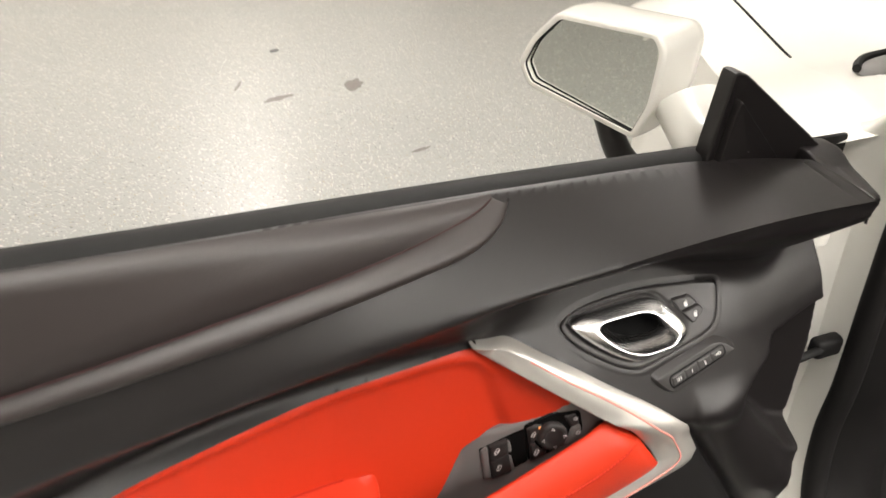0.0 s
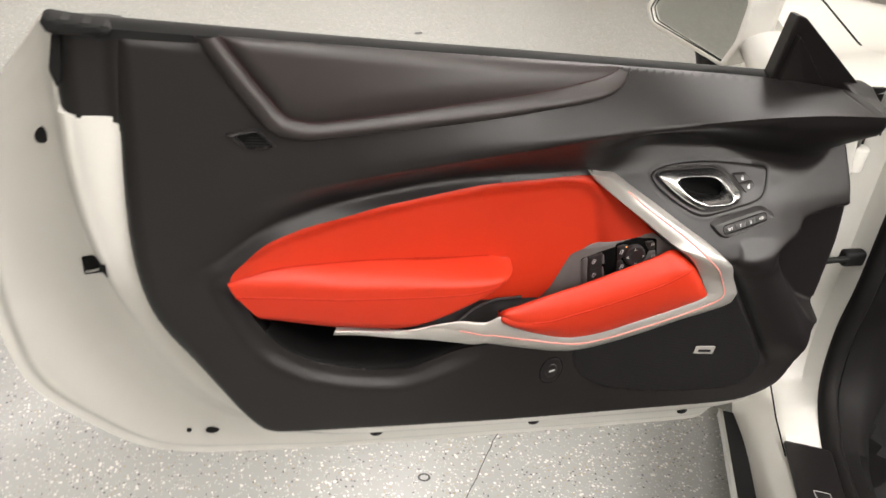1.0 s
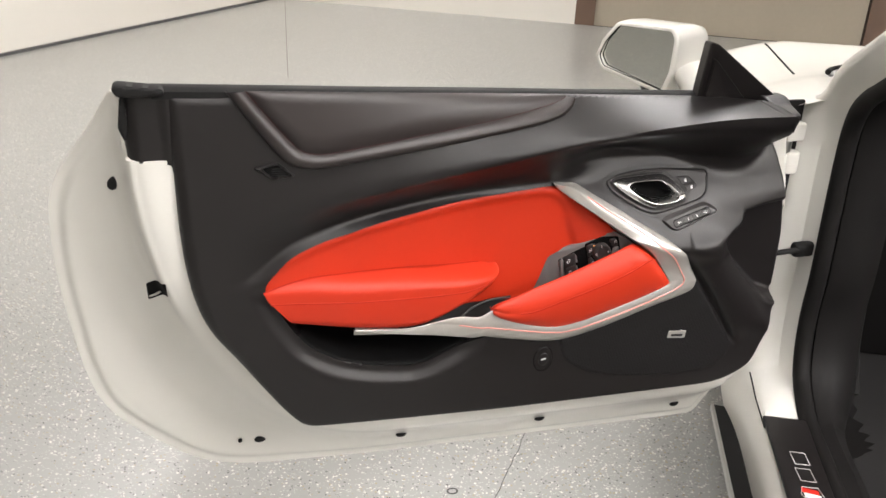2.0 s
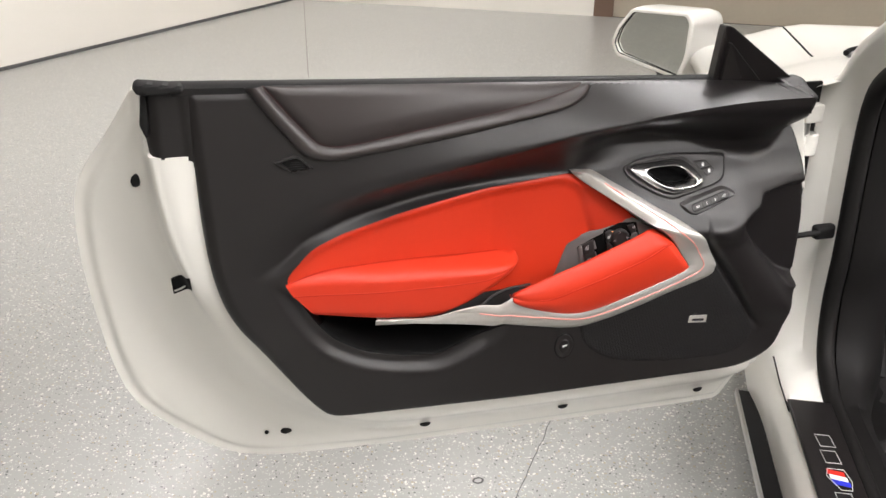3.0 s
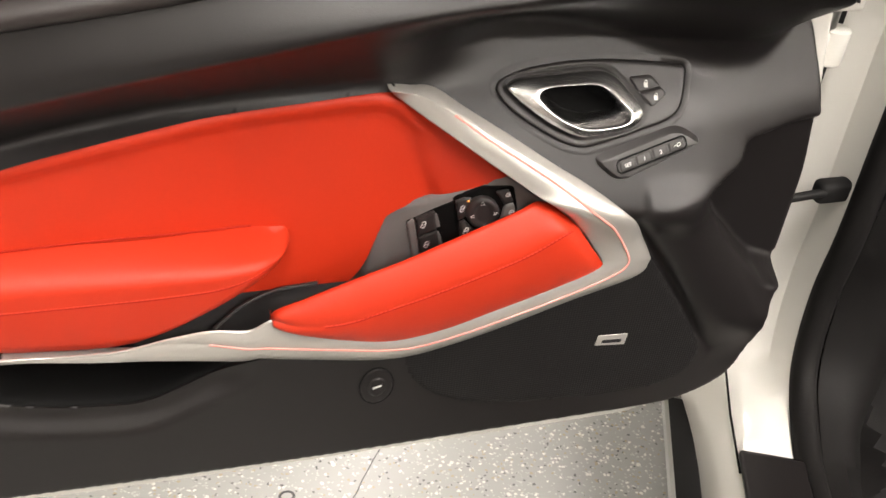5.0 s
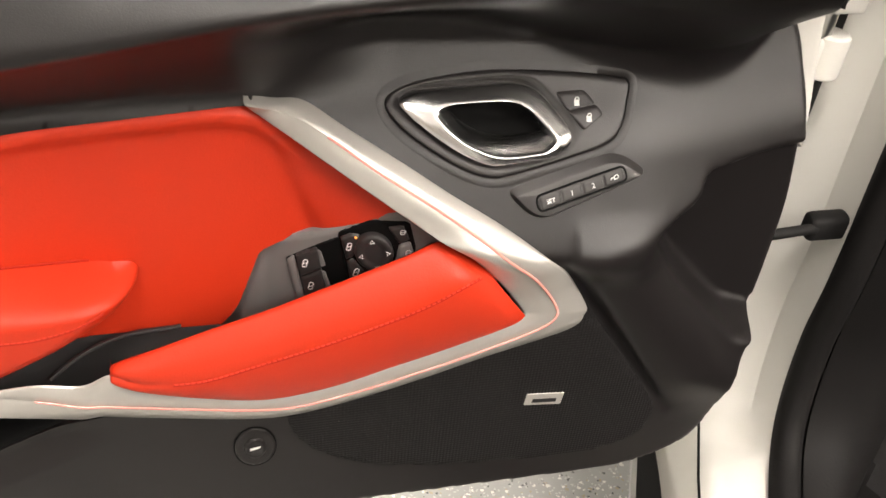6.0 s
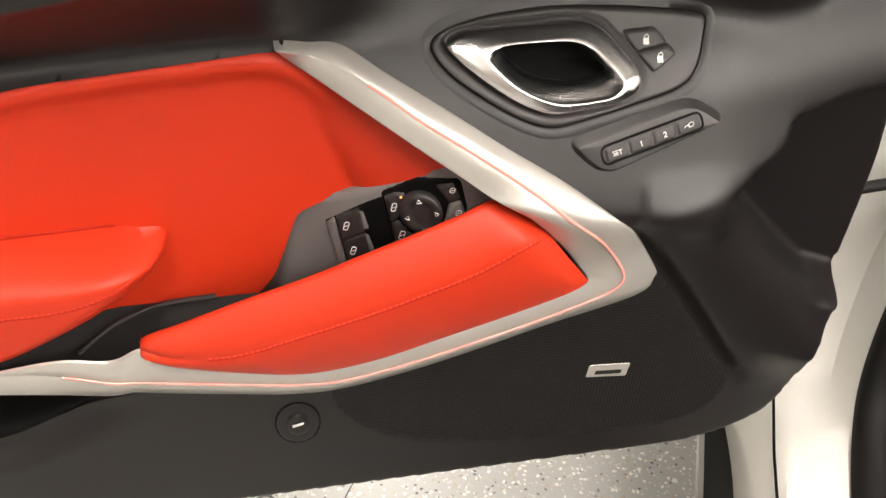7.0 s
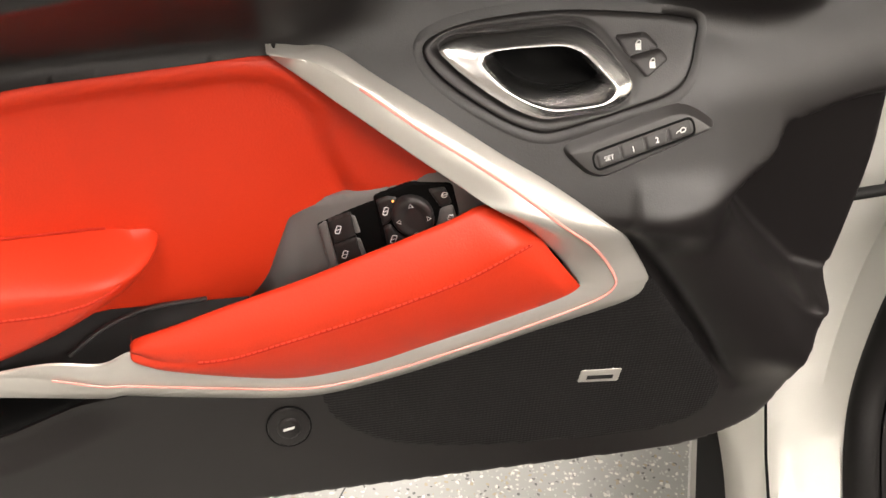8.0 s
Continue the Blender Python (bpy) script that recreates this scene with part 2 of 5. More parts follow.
def offset(p, d):
    """A closed outline moved outwards by d."""
    t = np.roll(p, -1, 0) - np.roll(p, 1, 0)
    n = np.stack([t[:, 1], -t[:, 0]], 1) / np.maximum(np.linalg.norm(t, axis=1), 1e-9)[:, None]
    area = np.sum(p[:, 0] * np.roll(p[:, 1], -1) - np.roll(p[:, 0], -1) * p[:, 1])
    return p + n * (d if area > 0 else -d)


def disc(r, n=10, squash=1.0):
    return [(r * math.cos(2 * math.pi * i / n), squash * r * math.sin(2 * math.pi * i / n)) for i in range(n)]


def box_bm(x0, y0, z0, x1, y1, z1, bevel=0.0, segs=2):
    bm = bmesh.new()
    bmesh.ops.create_cube(bm, size=1)
    for v in bm.verts:
        v.co = Vector(((x0 + x1) / 2 + v.co.x * (x1 - x0), (y0 + y1) / 2 + v.co.y * (y1 - y0), (z0 + z1) / 2 + v.co.z * (z1 - z0)))
    if bevel:
        bmesh.ops.bevel(bm, geom=bm.edges[:], offset=bevel, segments=segs, affect="EDGES", profile=0.5)
    return bm


def roll_off(s, r, h):
    """The drop at a rim rounded over a distance r by h."""
    t = 1 - np.clip(s / r, 0, 1)
    return h * (1 - np.sqrt(np.maximum(1 - t * t, 0)))


# ---- room ----


def wall(name, a, b, z0, z1, mat, label, thick=0.12):
    a, b = np.array(a, float), np.array(b, float)
    d = (b - a) / np.linalg.norm(b - a)
    n = np.array([-d[1], d[0]]) * thick
    p = [a, b, b + n, a + n]
    v = [(q[0], q[1], z) for z in (z0, z1) for q in p]
    f = [(0, 1, 5, 4), (1, 2, 6, 5), (2, 3, 7, 6), (3, 0, 4, 7), (4, 5, 6, 7), (3, 2, 1, 0)]
    return tagged(linked(name, v, f, mat, angle=30), label, "wall", kind="structure")


H = 2.6
CORNER = np.array((0.53, 7.07))
LEFT_DIR = np.array((-0.657, -0.754))
BACK_DIR = np.array((0.856, -0.517))
LEFT_END = CORNER + LEFT_DIR * 11.8
POST = CORNER + BACK_DIR * 2.69
BACK_END = CORNER + BACK_DIR * 10.5
REAR = BACK_END + LEFT_DIR * 11.8
POST_2 = POST + BACK_DIR * 2.24
FLOOR_PTS = [LEFT_END, REAR, BACK_END, CORNER]
floor = tagged(linked("floor", [(x, y, 0) for x, y in FLOOR_PTS], [(0, 1, 2, 3)], FLOOR), "grey glossy epoxy garage floor with scattered flakes", "floor", kind="structure")
wall("wall_left", LEFT_END, CORNER, 0.0, H, WALL, "unseen white closing wall, bright for reflections on the door with grey skirting")
wall("wall_back", CORNER, POST, 0.0, H, WALL, "smooth white panelled garage wall")
wall("wall_recess", POST + BACK_DIR * 0.17 + (0.0, 0.03), POST_2 + (0.0, 0.03), 0.0, H, TAN, "tan painted shutter in a recess")
wall("wall_back_end", POST_2 + BACK_DIR * 0.17, BACK_END, 0.0, H, WALL, "smooth white panelled garage wall")
# unseen closing walls; white and grey are picked to steer fill and reflections
wall("wall_right", BACK_END, REAR, 0.0, H, WALL, "unseen white closing wall, bright for reflections on the door")
wall("wall_behind", REAR, LEFT_END, 0.0, H, PALE_WALL, "unseen grey closing wall, toned down to limit fill light")
wall("trim_post_2", POST_2, POST_2 + BACK_DIR * 0.16, 0.0, H, BROWN, "brown painted door frame post", 0.2)
tagged(linked("ceiling", [(x, y, H) for x, y in FLOOR_PTS], [(3, 2, 1, 0)], CEILING), "plain pale garage ceiling", "ceiling", kind="structure")
post = wall("trim_post", POST, POST + BACK_DIR * 0.16, 0.0, H, BROWN, "brown painted door frame post", 0.2)
tagged(sweep("trim_joint", [(4.01, 5.085, 0.0), (4.01, 5.085, H)], disc(0.006, 6), BROWN), "dark upright joint in the tan shutter", "joint", kind="structure")
wall("baseboard", LEFT_END + np.array((0.754, -0.657)) * 0.012, CORNER + np.array((0.754, -0.657)) * 0.012, 0.0, 0.020, SKIRTING, "thin grey skirting strip along the white wall", 0.012)

for x, y in LAMPS:
    lamp = thing("unseen_ceiling_lamp", "unseen long white ceiling lamp with a glowing diffuser", "lamp", group="ceiling lamps")
    lamp.location = (x, y, LAMP_Z)
    lamp.rotation_euler = (0, 0, math.atan2(LEFT_DIR[1], LEFT_DIR[0]))
    part("housing", box_bm(-0.62, -0.16, 0.0, 0.62, 0.16, 0.05, 0.01), WALL, lamp)
    part("diffuser", box_bm(-0.6, -0.14, -0.02, 0.6, 0.14, 0.004, 0.01), LAMP_GLOW, lamp, "glowing white diffuser")

# ---- the open door ----
# The inner face lies along x, the latch end at low x, the hinges at high x; y grows outwards.
door = thing("door_assembly", "white car door standing open, black inner panel with red leather insert", "car door")
RIDGE_Z = [(-0.42, 0.748), (-0.25, 0.784), (-0.108, 0.812), (-0.029, 0.827), (0.0516, 0.843), (0.134, 0.859), (0.219, 0.8765), (0.306, 0.891), (0.394, 0.9025), (0.485, 0.911), (0.7, 0.914)]
RIDGE_Y = [(-0.42, 0.004), (0, -0.002), (0.3, -0.010), (0.7, -0.020)]
BELT_Z = [(-0.45, 0.986), (-0.176, 0.971), (0.0624, 0.956), (0.257, 0.942), (0.5, 0.927), (0.7, 0.915)]
BELT_Y = [(-0.45, 0.012), (-0.1, 0.030), (0.25, 0.068), (0.51, 0.095), (0.7, 0.105)]
SHELF = [(0.66, -0.0380), (0.70, -0.0150), (0.72, -0.0035), (0.74, 0.0085), (0.76, 0.0210), (0.78, 0.0360), (0.80, 0.0515), (0.83, 0.068)]
EDGE_Z = [(0.2, 0.700), (0.42, 0.696), (0.448, 0.691), (0.467, 0.690), (0.512, 0.6955), (0.537, 0.698), (0.557, 0.709), (0.575, 0.716), (0.582, 0.7225), (0.585, 0.733), (0.592, 0.738), (0.605, 0.7385), (0.645, 0.7433), (0.69, 0.7497), (0.75, 0.757)]
DARK_Z = [(0.20, 0.838), (0.30, 0.846), (0.40, 0.843), (0.45, 0.830), (0.52, 0.806), (0.567, 0.794), (0.61, 0.803), (0.64, 0.822), (0.67, 0.850)]
RIM_Z = [(-0.45, 0.66), (-0.26, 0.690), (-0.208, 0.727), (-0.154, 0.747), (-0.061, 0.766), (0.083, 0.787), (0.212, 0.798), (0.35, 0.802), (0.7, 0.80)]
SPINE_PTS = [(0.4651, 0.677), (0.4933, 0.6378), (0.5205, 0.6009), (0.5572, 0.5485), (0.587, 0.5024), (0.604, 0.479)]
SPINE = inside(SPINE_PTS + SPINE_PTS[::-1])
HOLLOW = inside(rounded([(0.538, 0.694), (0.557, 0.707), (0.575, 0.714), (0.582, 0.7205), (0.585, 0.731), (0.592, 0.7365), (0.605, 0.737), (0.645, 0.742), (0.76, 0.752), (0.76, 0.535), (0.700, 0.5420), (0.654, 0.5600), (0.615, 0.596), (0.578, 0.634)], [0.006, 0.02, 0.01, 0.01, 0.01, 0.01, 0.02, 0.02, 0.01, 0.01, 0.02, 0.010, 0.05, 0.05]))


def panel_y(x, z):
    x, z = np.asarray(x, float), np.asarray(z, float)
    zr, yr, zb, yb = (curve(x, c) for c in (RIDGE_Z, RIDGE_Y, BELT_Z, BELT_Y))
    up = yr + (yb - yr) * np.clip((z - zr) / (zb - zr), 0, 1.3) ** (1 + 0.12 * smooth(0.30, 0.05, x))
    ze = curve(x, EDGE_Z)
    zm = 0.5 * (z + ze + np.sqrt((z - ze) ** 2 + 0.005**2))
    facet = curve(zm, SHELF) - 0.03 * np.clip(x - 0.34, 0, 0.4) * smooth(0.715, 0.79, zm) + 0.13 * (x - 0.535 + np.sqrt((x - 0.535) ** 2 + 0.0004))
    under = smooth(-0.002, 0.050, ze - z)
    ahead = smooth(0.20, 0.34, x)
    facet = 0.050 + (facet - 0.050) * np.maximum(ahead, smooth(0.012, -0.012, z - curve(x, RIM_Z)))
    low = (facet * (1 - under) - 0.002 * under) * smooth(-0.35, 0.05, x)
    zi = curve(x, RIM_Z) + 0.007
    sunk = np.maximum((zr - z) / np.maximum(zr - zi, 0.02), 0)
    sunk = np.clip(0.5 * (sunk + 1 - np.sqrt((sunk - 1) ** 2 + 0.02)), 0, 1) ** 0.8 * (1 - 0.03 * smooth(0.0, -0.009, z - zi))
    w = sunk + (smooth(0, 1, (zr - z - 0.010 * smooth(0.25, 0.6, x)) / (zr - curve(x, DARK_Z))) - sunk) * ahead
    r = 0.0008 + 0.0045 * smooth(0.40, 0.15, x)
    y = np.where(z > zr, up, yr * (1 - w) + low * w) - yr
    return yr + y + (np.sign(y) * (np.sqrt(y * y + r * r) - r) - y) * np.exp(-(((z - zr) / 0.025) ** 2))


def panel_full(x, z):
    """The panel with the hollow ahead of the speaker sunk into it and a rounded column beside it."""
    d, ds = -HOLLOW(x, z), SPINE(x, z)
    hollow = np.maximum(0.057 - panel_y(x, z), 0.010) * smooth(-0.001, 0.014, d)
    fade = smooth(0.470, 0.505, z) * smooth(0.690, 0.655, z)
    groove = 0.0075 * np.exp(-((ds / 0.0055) ** 2)) * fade
    dp = np.clip(-d, 0, 1)
    beside = smooth(0.0, 0.006, x - np.interp(z, [p[1] for p in SPINE_PTS[::-1]], [p[0] for p in SPINE_PTS[::-1]]))
    column = 0.013 * 4 * ds * dp / np.maximum((ds + dp) ** 2, 1e-6) * beside * smooth(0.455, 0.53, z) * smooth(0.720, 0.670, z) * smooth(0.10, 0.06, ds)
    pocket_lip = 0.012 * smooth(0.026, 0.002, OPENING(x, z)) * smooth(0.12, 0.06, x) * smooth(0.69, 0.64, z)
    edge = 0.014 * (1 - np.sqrt(np.clip(-PANEL(x, z) / 0.018, 0, 1))) * smooth(-0.22, -0.30, x)
    return panel_y(x, z) + hollow + groove - column + pocket_lip + edge


def belt_end(x):
    return curve(x, BELT_Z)


PANEL_PTS = [(-0.367, float(belt_end(-0.367)) - 0.002), (-0.364, 0.90), (-0.3605, 0.80), (-0.357, 0.720), (-0.345, 0.648), (-0.325, 0.598), (-0.268, 0.518), (-0.2126, 0.442), (-0.188, 0.416), (-0.150, 0.413), (0.16, 0.401), (0.40, 0.398), (0.580, 0.396), (0.634, 0.418), (0.656, 0.445), (0.664, 0.50), (0.672, 0.5515), (0.7065, 0.556), (0.7060, 0.610), (0.7045, 0.67), (0.690, 0.748), (0.687, 0.788), (0.6845, 0.818), (0.660, 0.855), (0.628, 0.888), (0.628, float(belt_end(0.628)) - 0.002)] + [(x, float(belt_end(x)) - 0.002) for x in (0.5, 0.3, 0.1, -0.1, -0.25)]
PANEL = inside(rounded(PANEL_PTS, [0.006, 0.05, 0.05, 0.04, 0.04, 0.03, 0.03, 0.03, 0.02, 0.02, 0.05, 0.05, 0.04, 0.03, 0.03, 0.04, 0.005, 0.01, 0.02, 0.03, 0.02, 0.02, 0.02, 0.03, 0.01, 0.006, 0.02, 0.02, 0.02, 0.02, 0.02]))
OPENING_PTS = [(-0.252, 0.678), (-0.208, 0.726), (-0.154, 0.746), (-0.061, 0.765), (0.083, 0.787), (0.241, 0.799), (0.304, 0.758), (0.402, 0.692), (0.466, 0.625), (0.46, 0.600), (0.346, 0.562), (0.226, 0.545), (0.141, 0.560), (0.090, 0.540), (0.002, 0.500), (-0.070, 0.508), (-0.131, 0.525), (-0.1816, 0.557), (-0.206, 0.591), (-0.224, 0.622)]
OPENING = inside(rounded(OPENING_PTS, 0.022))


HOLE_PTS, HOLE_R = [(0.3733, 0.7885), (0.3795, 0.792), (0.3909, 0.7931), (0.4227, 0.7928), (0.447, 0.7727), (0.4414, 0.7684), (0.4148, 0.7663), (0.3918, 0.7714), (0.38, 0.78)], [0.004, 0.006, 0.01, 0.012, 0.004, 0.006, 0.012, 0.012, 0.01]
HOLE = inside(rounded(HOLE_PTS, HOLE_R))


BEZEL_PTS = [(0.324, 0.794), (0.3476, 0.8037), (0.3859, 0.809), (0.4234, 0.8107), (0.4817, 0.8074), (0.5158, 0.8029), (0.5058, 0.7721), (0.4911, 0.7637), (0.4179, 0.7478), (0.4028, 0.7461), (0.38, 0.753), (0.3375, 0.7773)]
BEZEL_LINE = rounded(BEZEL_PTS, [0.01, 0.02, 0.03, 0.03, 0.03, 0.006, 0.012, 0.012, 0.02, 0.012, 0.03, 0.02])
BEZEL = inside(BEZEL_LINE)


def panel_cut(x, z):
    return np.maximum(np.maximum(PANEL(x, z), -(OPENING(x, z) + 0.003)), -(BEZEL(x, z) - 0.0030))


panel_cut.box = PANEL.box
patch("inner_panel", panel_cut, lambda x, z, s: panel_full(x, z) + roll_off(-PANEL(x, z), 0.0045, 0.003) * (z < belt_end(x) - 0.012), 0.003, BLACK, door, lambda x, z: np.where(z > belt_end(x) - 0.012, 0.008, 0.07), "dark grained plastic door card", 60, shear=lambda x: curve(x, RIDGE_Z))

# pocket behind the opening; a near-black sheet stands in for its inner shade
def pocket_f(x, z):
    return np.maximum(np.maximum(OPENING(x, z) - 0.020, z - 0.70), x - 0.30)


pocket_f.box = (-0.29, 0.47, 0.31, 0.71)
patch("map_pocket", pocket_f, lambda x, z, s: 0.052 + 0.044 * smooth(0.016, 0.045, s), 0.006, VOID, door, 0, "map pocket hollow, its inner shade put in as near-black")


# added near-black sheet covers the lit rim wall so the pocket looks shaded
def lip_f(x, z):
    return np.maximum(np.maximum(OPENING(x, z) + 0.0034, -(OPENING(x, z) + 0.034)), np.maximum(z - 0.585, x - 0.12))


lip_f.box = (-0.29, 0.47, 0.13, 0.60)
patch("pocket_shade_sheet", lip_f, lambda x, z, s: 0.0122 + 0.078 * smooth(0.0034, 0.030, -OPENING(x, z)), 0.002, VOID, door, 0, "added near-black sheet keeping the map pocket's rim shaded")

# red insert with its fold towards the silver trim
def trim_y(z):
    return curve(z, [(0.53, -0.004), (0.58, -0.003), (0.62, -0.002), (0.65, 0.001), (0.68, 0.008), (0.72, 0.019), (0.80, 0.042)])


def switch_y(x):
    return np.interp(x, [0.19, 0.24, 0.30, 0.36, 0.40], [0.062, 0.056, 0.031, 0.012, 0.004])


SWITCH = inside(rounded([(0.150, 0.562), (0.1669, 0.580), (0.193, 0.587), (0.2118, 0.6078), (0.221, 0.6345), (0.2325, 0.667), (0.2493, 0.6758), (0.2811, 0.6875), (0.336, 0.7175), (0.384, 0.690), (0.390, 0.66), (0.33, 0.62), (0.25, 0.560), (0.18, 0.545)], [0.004, 0.01, 0.02, 0.02, 0.03, 0.006, 0.01, 0.02, 0.008, 0.008, 0.008, 0.008, 0.008, 0.008]))


def insert_y(x, z):
    base = np.interp(x, [-0.26, -0.1, 0.1, 0.24], [0.003, 0.030, 0.050, 0.050])
    fold = 0.237 + (0.783 - z) * 0.36
    w = smooth(-0.006, 0.014, x - fold) * np.clip((x - fold) / 0.075, 0, 1) ** 0.8
    return base * (1 - w) + (trim_y(z) + 0.004) * w


INSERT = inside(rounded([(-0.254, 0.678), (-0.208, 0.727), (-0.154, 0.747), (-0.061, 0.766), (0.083, 0.788), (0.212, 0.799), (0.240, 0.794), (0.30, 0.75), (0.385, 0.682), (0.30, 0.63), (0.225, 0.566), (0.10, 0.572), (-0.05, 0.60), (-0.2, 0.625), (-0.245, 0.66)], [0.012, 0.03, 0.05, 0.05, 0.05, 0.02, 0.01, 0.05, 0.01, 0.02, 0.02, 0.02, 0.05, 0.05, 0.01]))


def insert_f(x, z):
    return np.maximum(np.maximum(INSERT(x, z), -(SWITCH(x, z) + 0.003)), np.where(z > 0.70, OPENING(x, z) + 0.001, -1))


insert_f.box = INSERT.box
def insert_roll(x, z):
    """The padded roll along the insert's upper rim."""
    s = -INSERT(x, z)
    return 0.0065 * np.exp(-(((s - 0.011) / 0.009) ** 2)) * smooth(0.69, 0.73, z) * smooth(0.265, 0.235, x + (z - 0.79) * 0.4)


insert = patch("insert", insert_f, lambda x, z, s: insert_y(x, z) - 0.001 - insert_roll(x, z) + roll_off(np.minimum(-INSERT(x, z), np.where(z > 0.70, -OPENING(x, z) - 0.001, 1)), 0.006, 0.004), 0.003, RED, door, 0.02, "bright red leather insert")


# armrest: a shelf with a padded lip
def arm_end(z):
    return curve(z, [(0.585, 0.040), (0.594, 0.057), (0.608, 0.083), (0.622, 0.107), (0.640, 0.132), (0.650, 0.141), (0.657, 0.144), (0.663, 0.141), (0.668, 0.131), (0.672, 0.115)])


def arm_y(x, z):
    zc = curve(x, [(-0.26, 0.666), (-0.193, 0.678), (-0.108, 0.677), (-0.021, 0.674), (0.07, 0.668), (0.145, 0.664)])
    zs = curve(x, [(-0.26, 0.657), (-0.20, 0.657), (-0.077, 0.650), (0.03, 0.648), (0.085, 0.650), (0.115, 0.655), (0.145, 0.657)])
    lip = np.interp(x, [-0.26, -0.2, -0.1, 0.09, 0.145], [0.004, 0.0, -0.004, -0.004, -0.002])
    a = np.clip((zc - z) / np.maximum(zc - zs, 0.010), 0, 1.6)
    g = np.where(a < 1, 1 - (1 - np.minimum(a, 1)) ** 2.8, 1)
    b = np.clip((zs - z) / 0.06, 0, 1.2)
    y = insert_y(x, z) * (1 - g) + lip * g + 0.006 * b * b
    end = 1 - np.clip((arm_end(z) - x) / 0.042, 0, 1)
    return insert_y(x, z) + (y - insert_y(x, z)) * np.sqrt(np.maximum(1 - end**2, 0))


rows = []
for w in np.linspace(0, 1, 90):
    u = 1 - (1 - w) ** 1.7
    row = []
    for v in np.linspace(0, 1, 34):
        zt = float(curve(-0.25 + 0.380 * u, [(-0.26, 0.666), (-0.193, 0.678), (-0.108, 0.677), (-0.021, 0.674), (0.07, 0.668), (0.13, 0.667)]))
        zb = float(curve(-0.205 + 0.260 * u, [(-0.205, 0.6095), (-0.13, 0.595), (-0.06, 0.586), (-0.005, 0.582), (0.03, 0.587), (0.055, 0.597)]))
        z = zt * (1 - v) + zb * v
        xl = float(np.interp(v, [0, 0.28, 1], [-0.247, -0.239, -0.205]))
        x = xl + (float(arm_end(z)) - xl) * u
        y = float(arm_y(x, z)) + 0.003 * float(smooth(0.84, 1.0, v)) ** 2
        row.append((x, y, z))
    x, y, z = row[-1]
    rows.append(row + [(x, y + 0.008, z - 0.001), (x, 0.07, z + 0.002)])
arm = loft("armrest", rows, RED, door, "padded red leather armrest with a stitched seam", 180)


# pull handle cushion
def trim_base(x, z):
    a, b = trim_y(z), panel_y(x, z) - 0.003
    return 0.5 * (a + b - np.sqrt((a - b) ** 2 + 0.0001)) + 0.001


def along(values, n=14):
    """Smooth values from station to station."""
    k = len(values)
    v = np.linspace(0, k - 1, n * (k - 1) + 1)
    a = np.array(values, float).reshape(k, -1)
    return np.stack([curve(v, list(zip(range(k), a[:, c]))) for c in range(a.shape[1])], 1)


# back edge, sewn crease and front edge of the cushion, from its pointed end to the broad one
PULL_T = along([(0.1195, -0.006, 0.6075), (0.1262, -0.008, 0.6150), (0.1535, -0.009, 0.6250), (0.193, -0.009, 0.6395), (0.2358, -0.009, 0.6540), (0.2746, -0.009, 0.6695), (0.3129, -0.008, 0.6840), (0.3433, -0.006, 0.6951), (0.3622, -0.002, 0.7010), (0.3790, 0.003, 0.6945)], 12)
PULL_S = along([(0.1200, -0.008, 0.6060), (0.1237, -0.013, 0.6055), (0.1469, -0.020, 0.6006), (0.1848, -0.024, 0.6020), (0.2282, -0.027, 0.6163), (0.2713, -0.0285, 0.6305), (0.3141, -0.029, 0.6460), (0.3526, -0.028, 0.6610), (0.3826, -0.025, 0.6760), (0.4050, -0.010, 0.6735)], 12)
PULL_L = along([(x, float(trim_base(x, z)) - 0.002, z) for x, z in ((0.1198, 0.6050), (0.1215, 0.5975), (0.1405, 0.5860), (0.1819, 0.5707), (0.2321, 0.5596), (0.2828, 0.5652), (0.3361, 0.5820), (0.3827, 0.5970), (0.4230, 0.6110), (0.4440, 0.6210))], 12)
rows = []
for i, (t, c, e) in enumerate(zip(PULL_T, PULL_S, PULL_L)):
    u = i / (len(PULL_T) - 1)
    full = min(1.0, u / 0.12) ** 0.5 * min(1.0, (1 - u) / 0.10 + 0.35)
    row = [t + (0, 0.010, -0.030), t + (0, 0.007, -0.010), t + (0, 0.003, -0.002)]
    row += [t * (1 - v) + c * v + np.array((0, -0.0050, 0.0015)) * full * math.sin(math.pi * v) ** 0.7 for v in np.linspace(0, 1, 14)]
    row += [c * (1 - v) + e * v + np.array((0, -0.0042, -0.0012)) * full * math.sin(math.pi * v) ** 0.7 for v in np.linspace(0, 1, 14)[1:]]
    rows.append(row + [e + (0, 0.014, 0.002)])
pull = loft("pull_handle", rows, RED, door, "padded red leather pull handle with a stitched seam", 75)


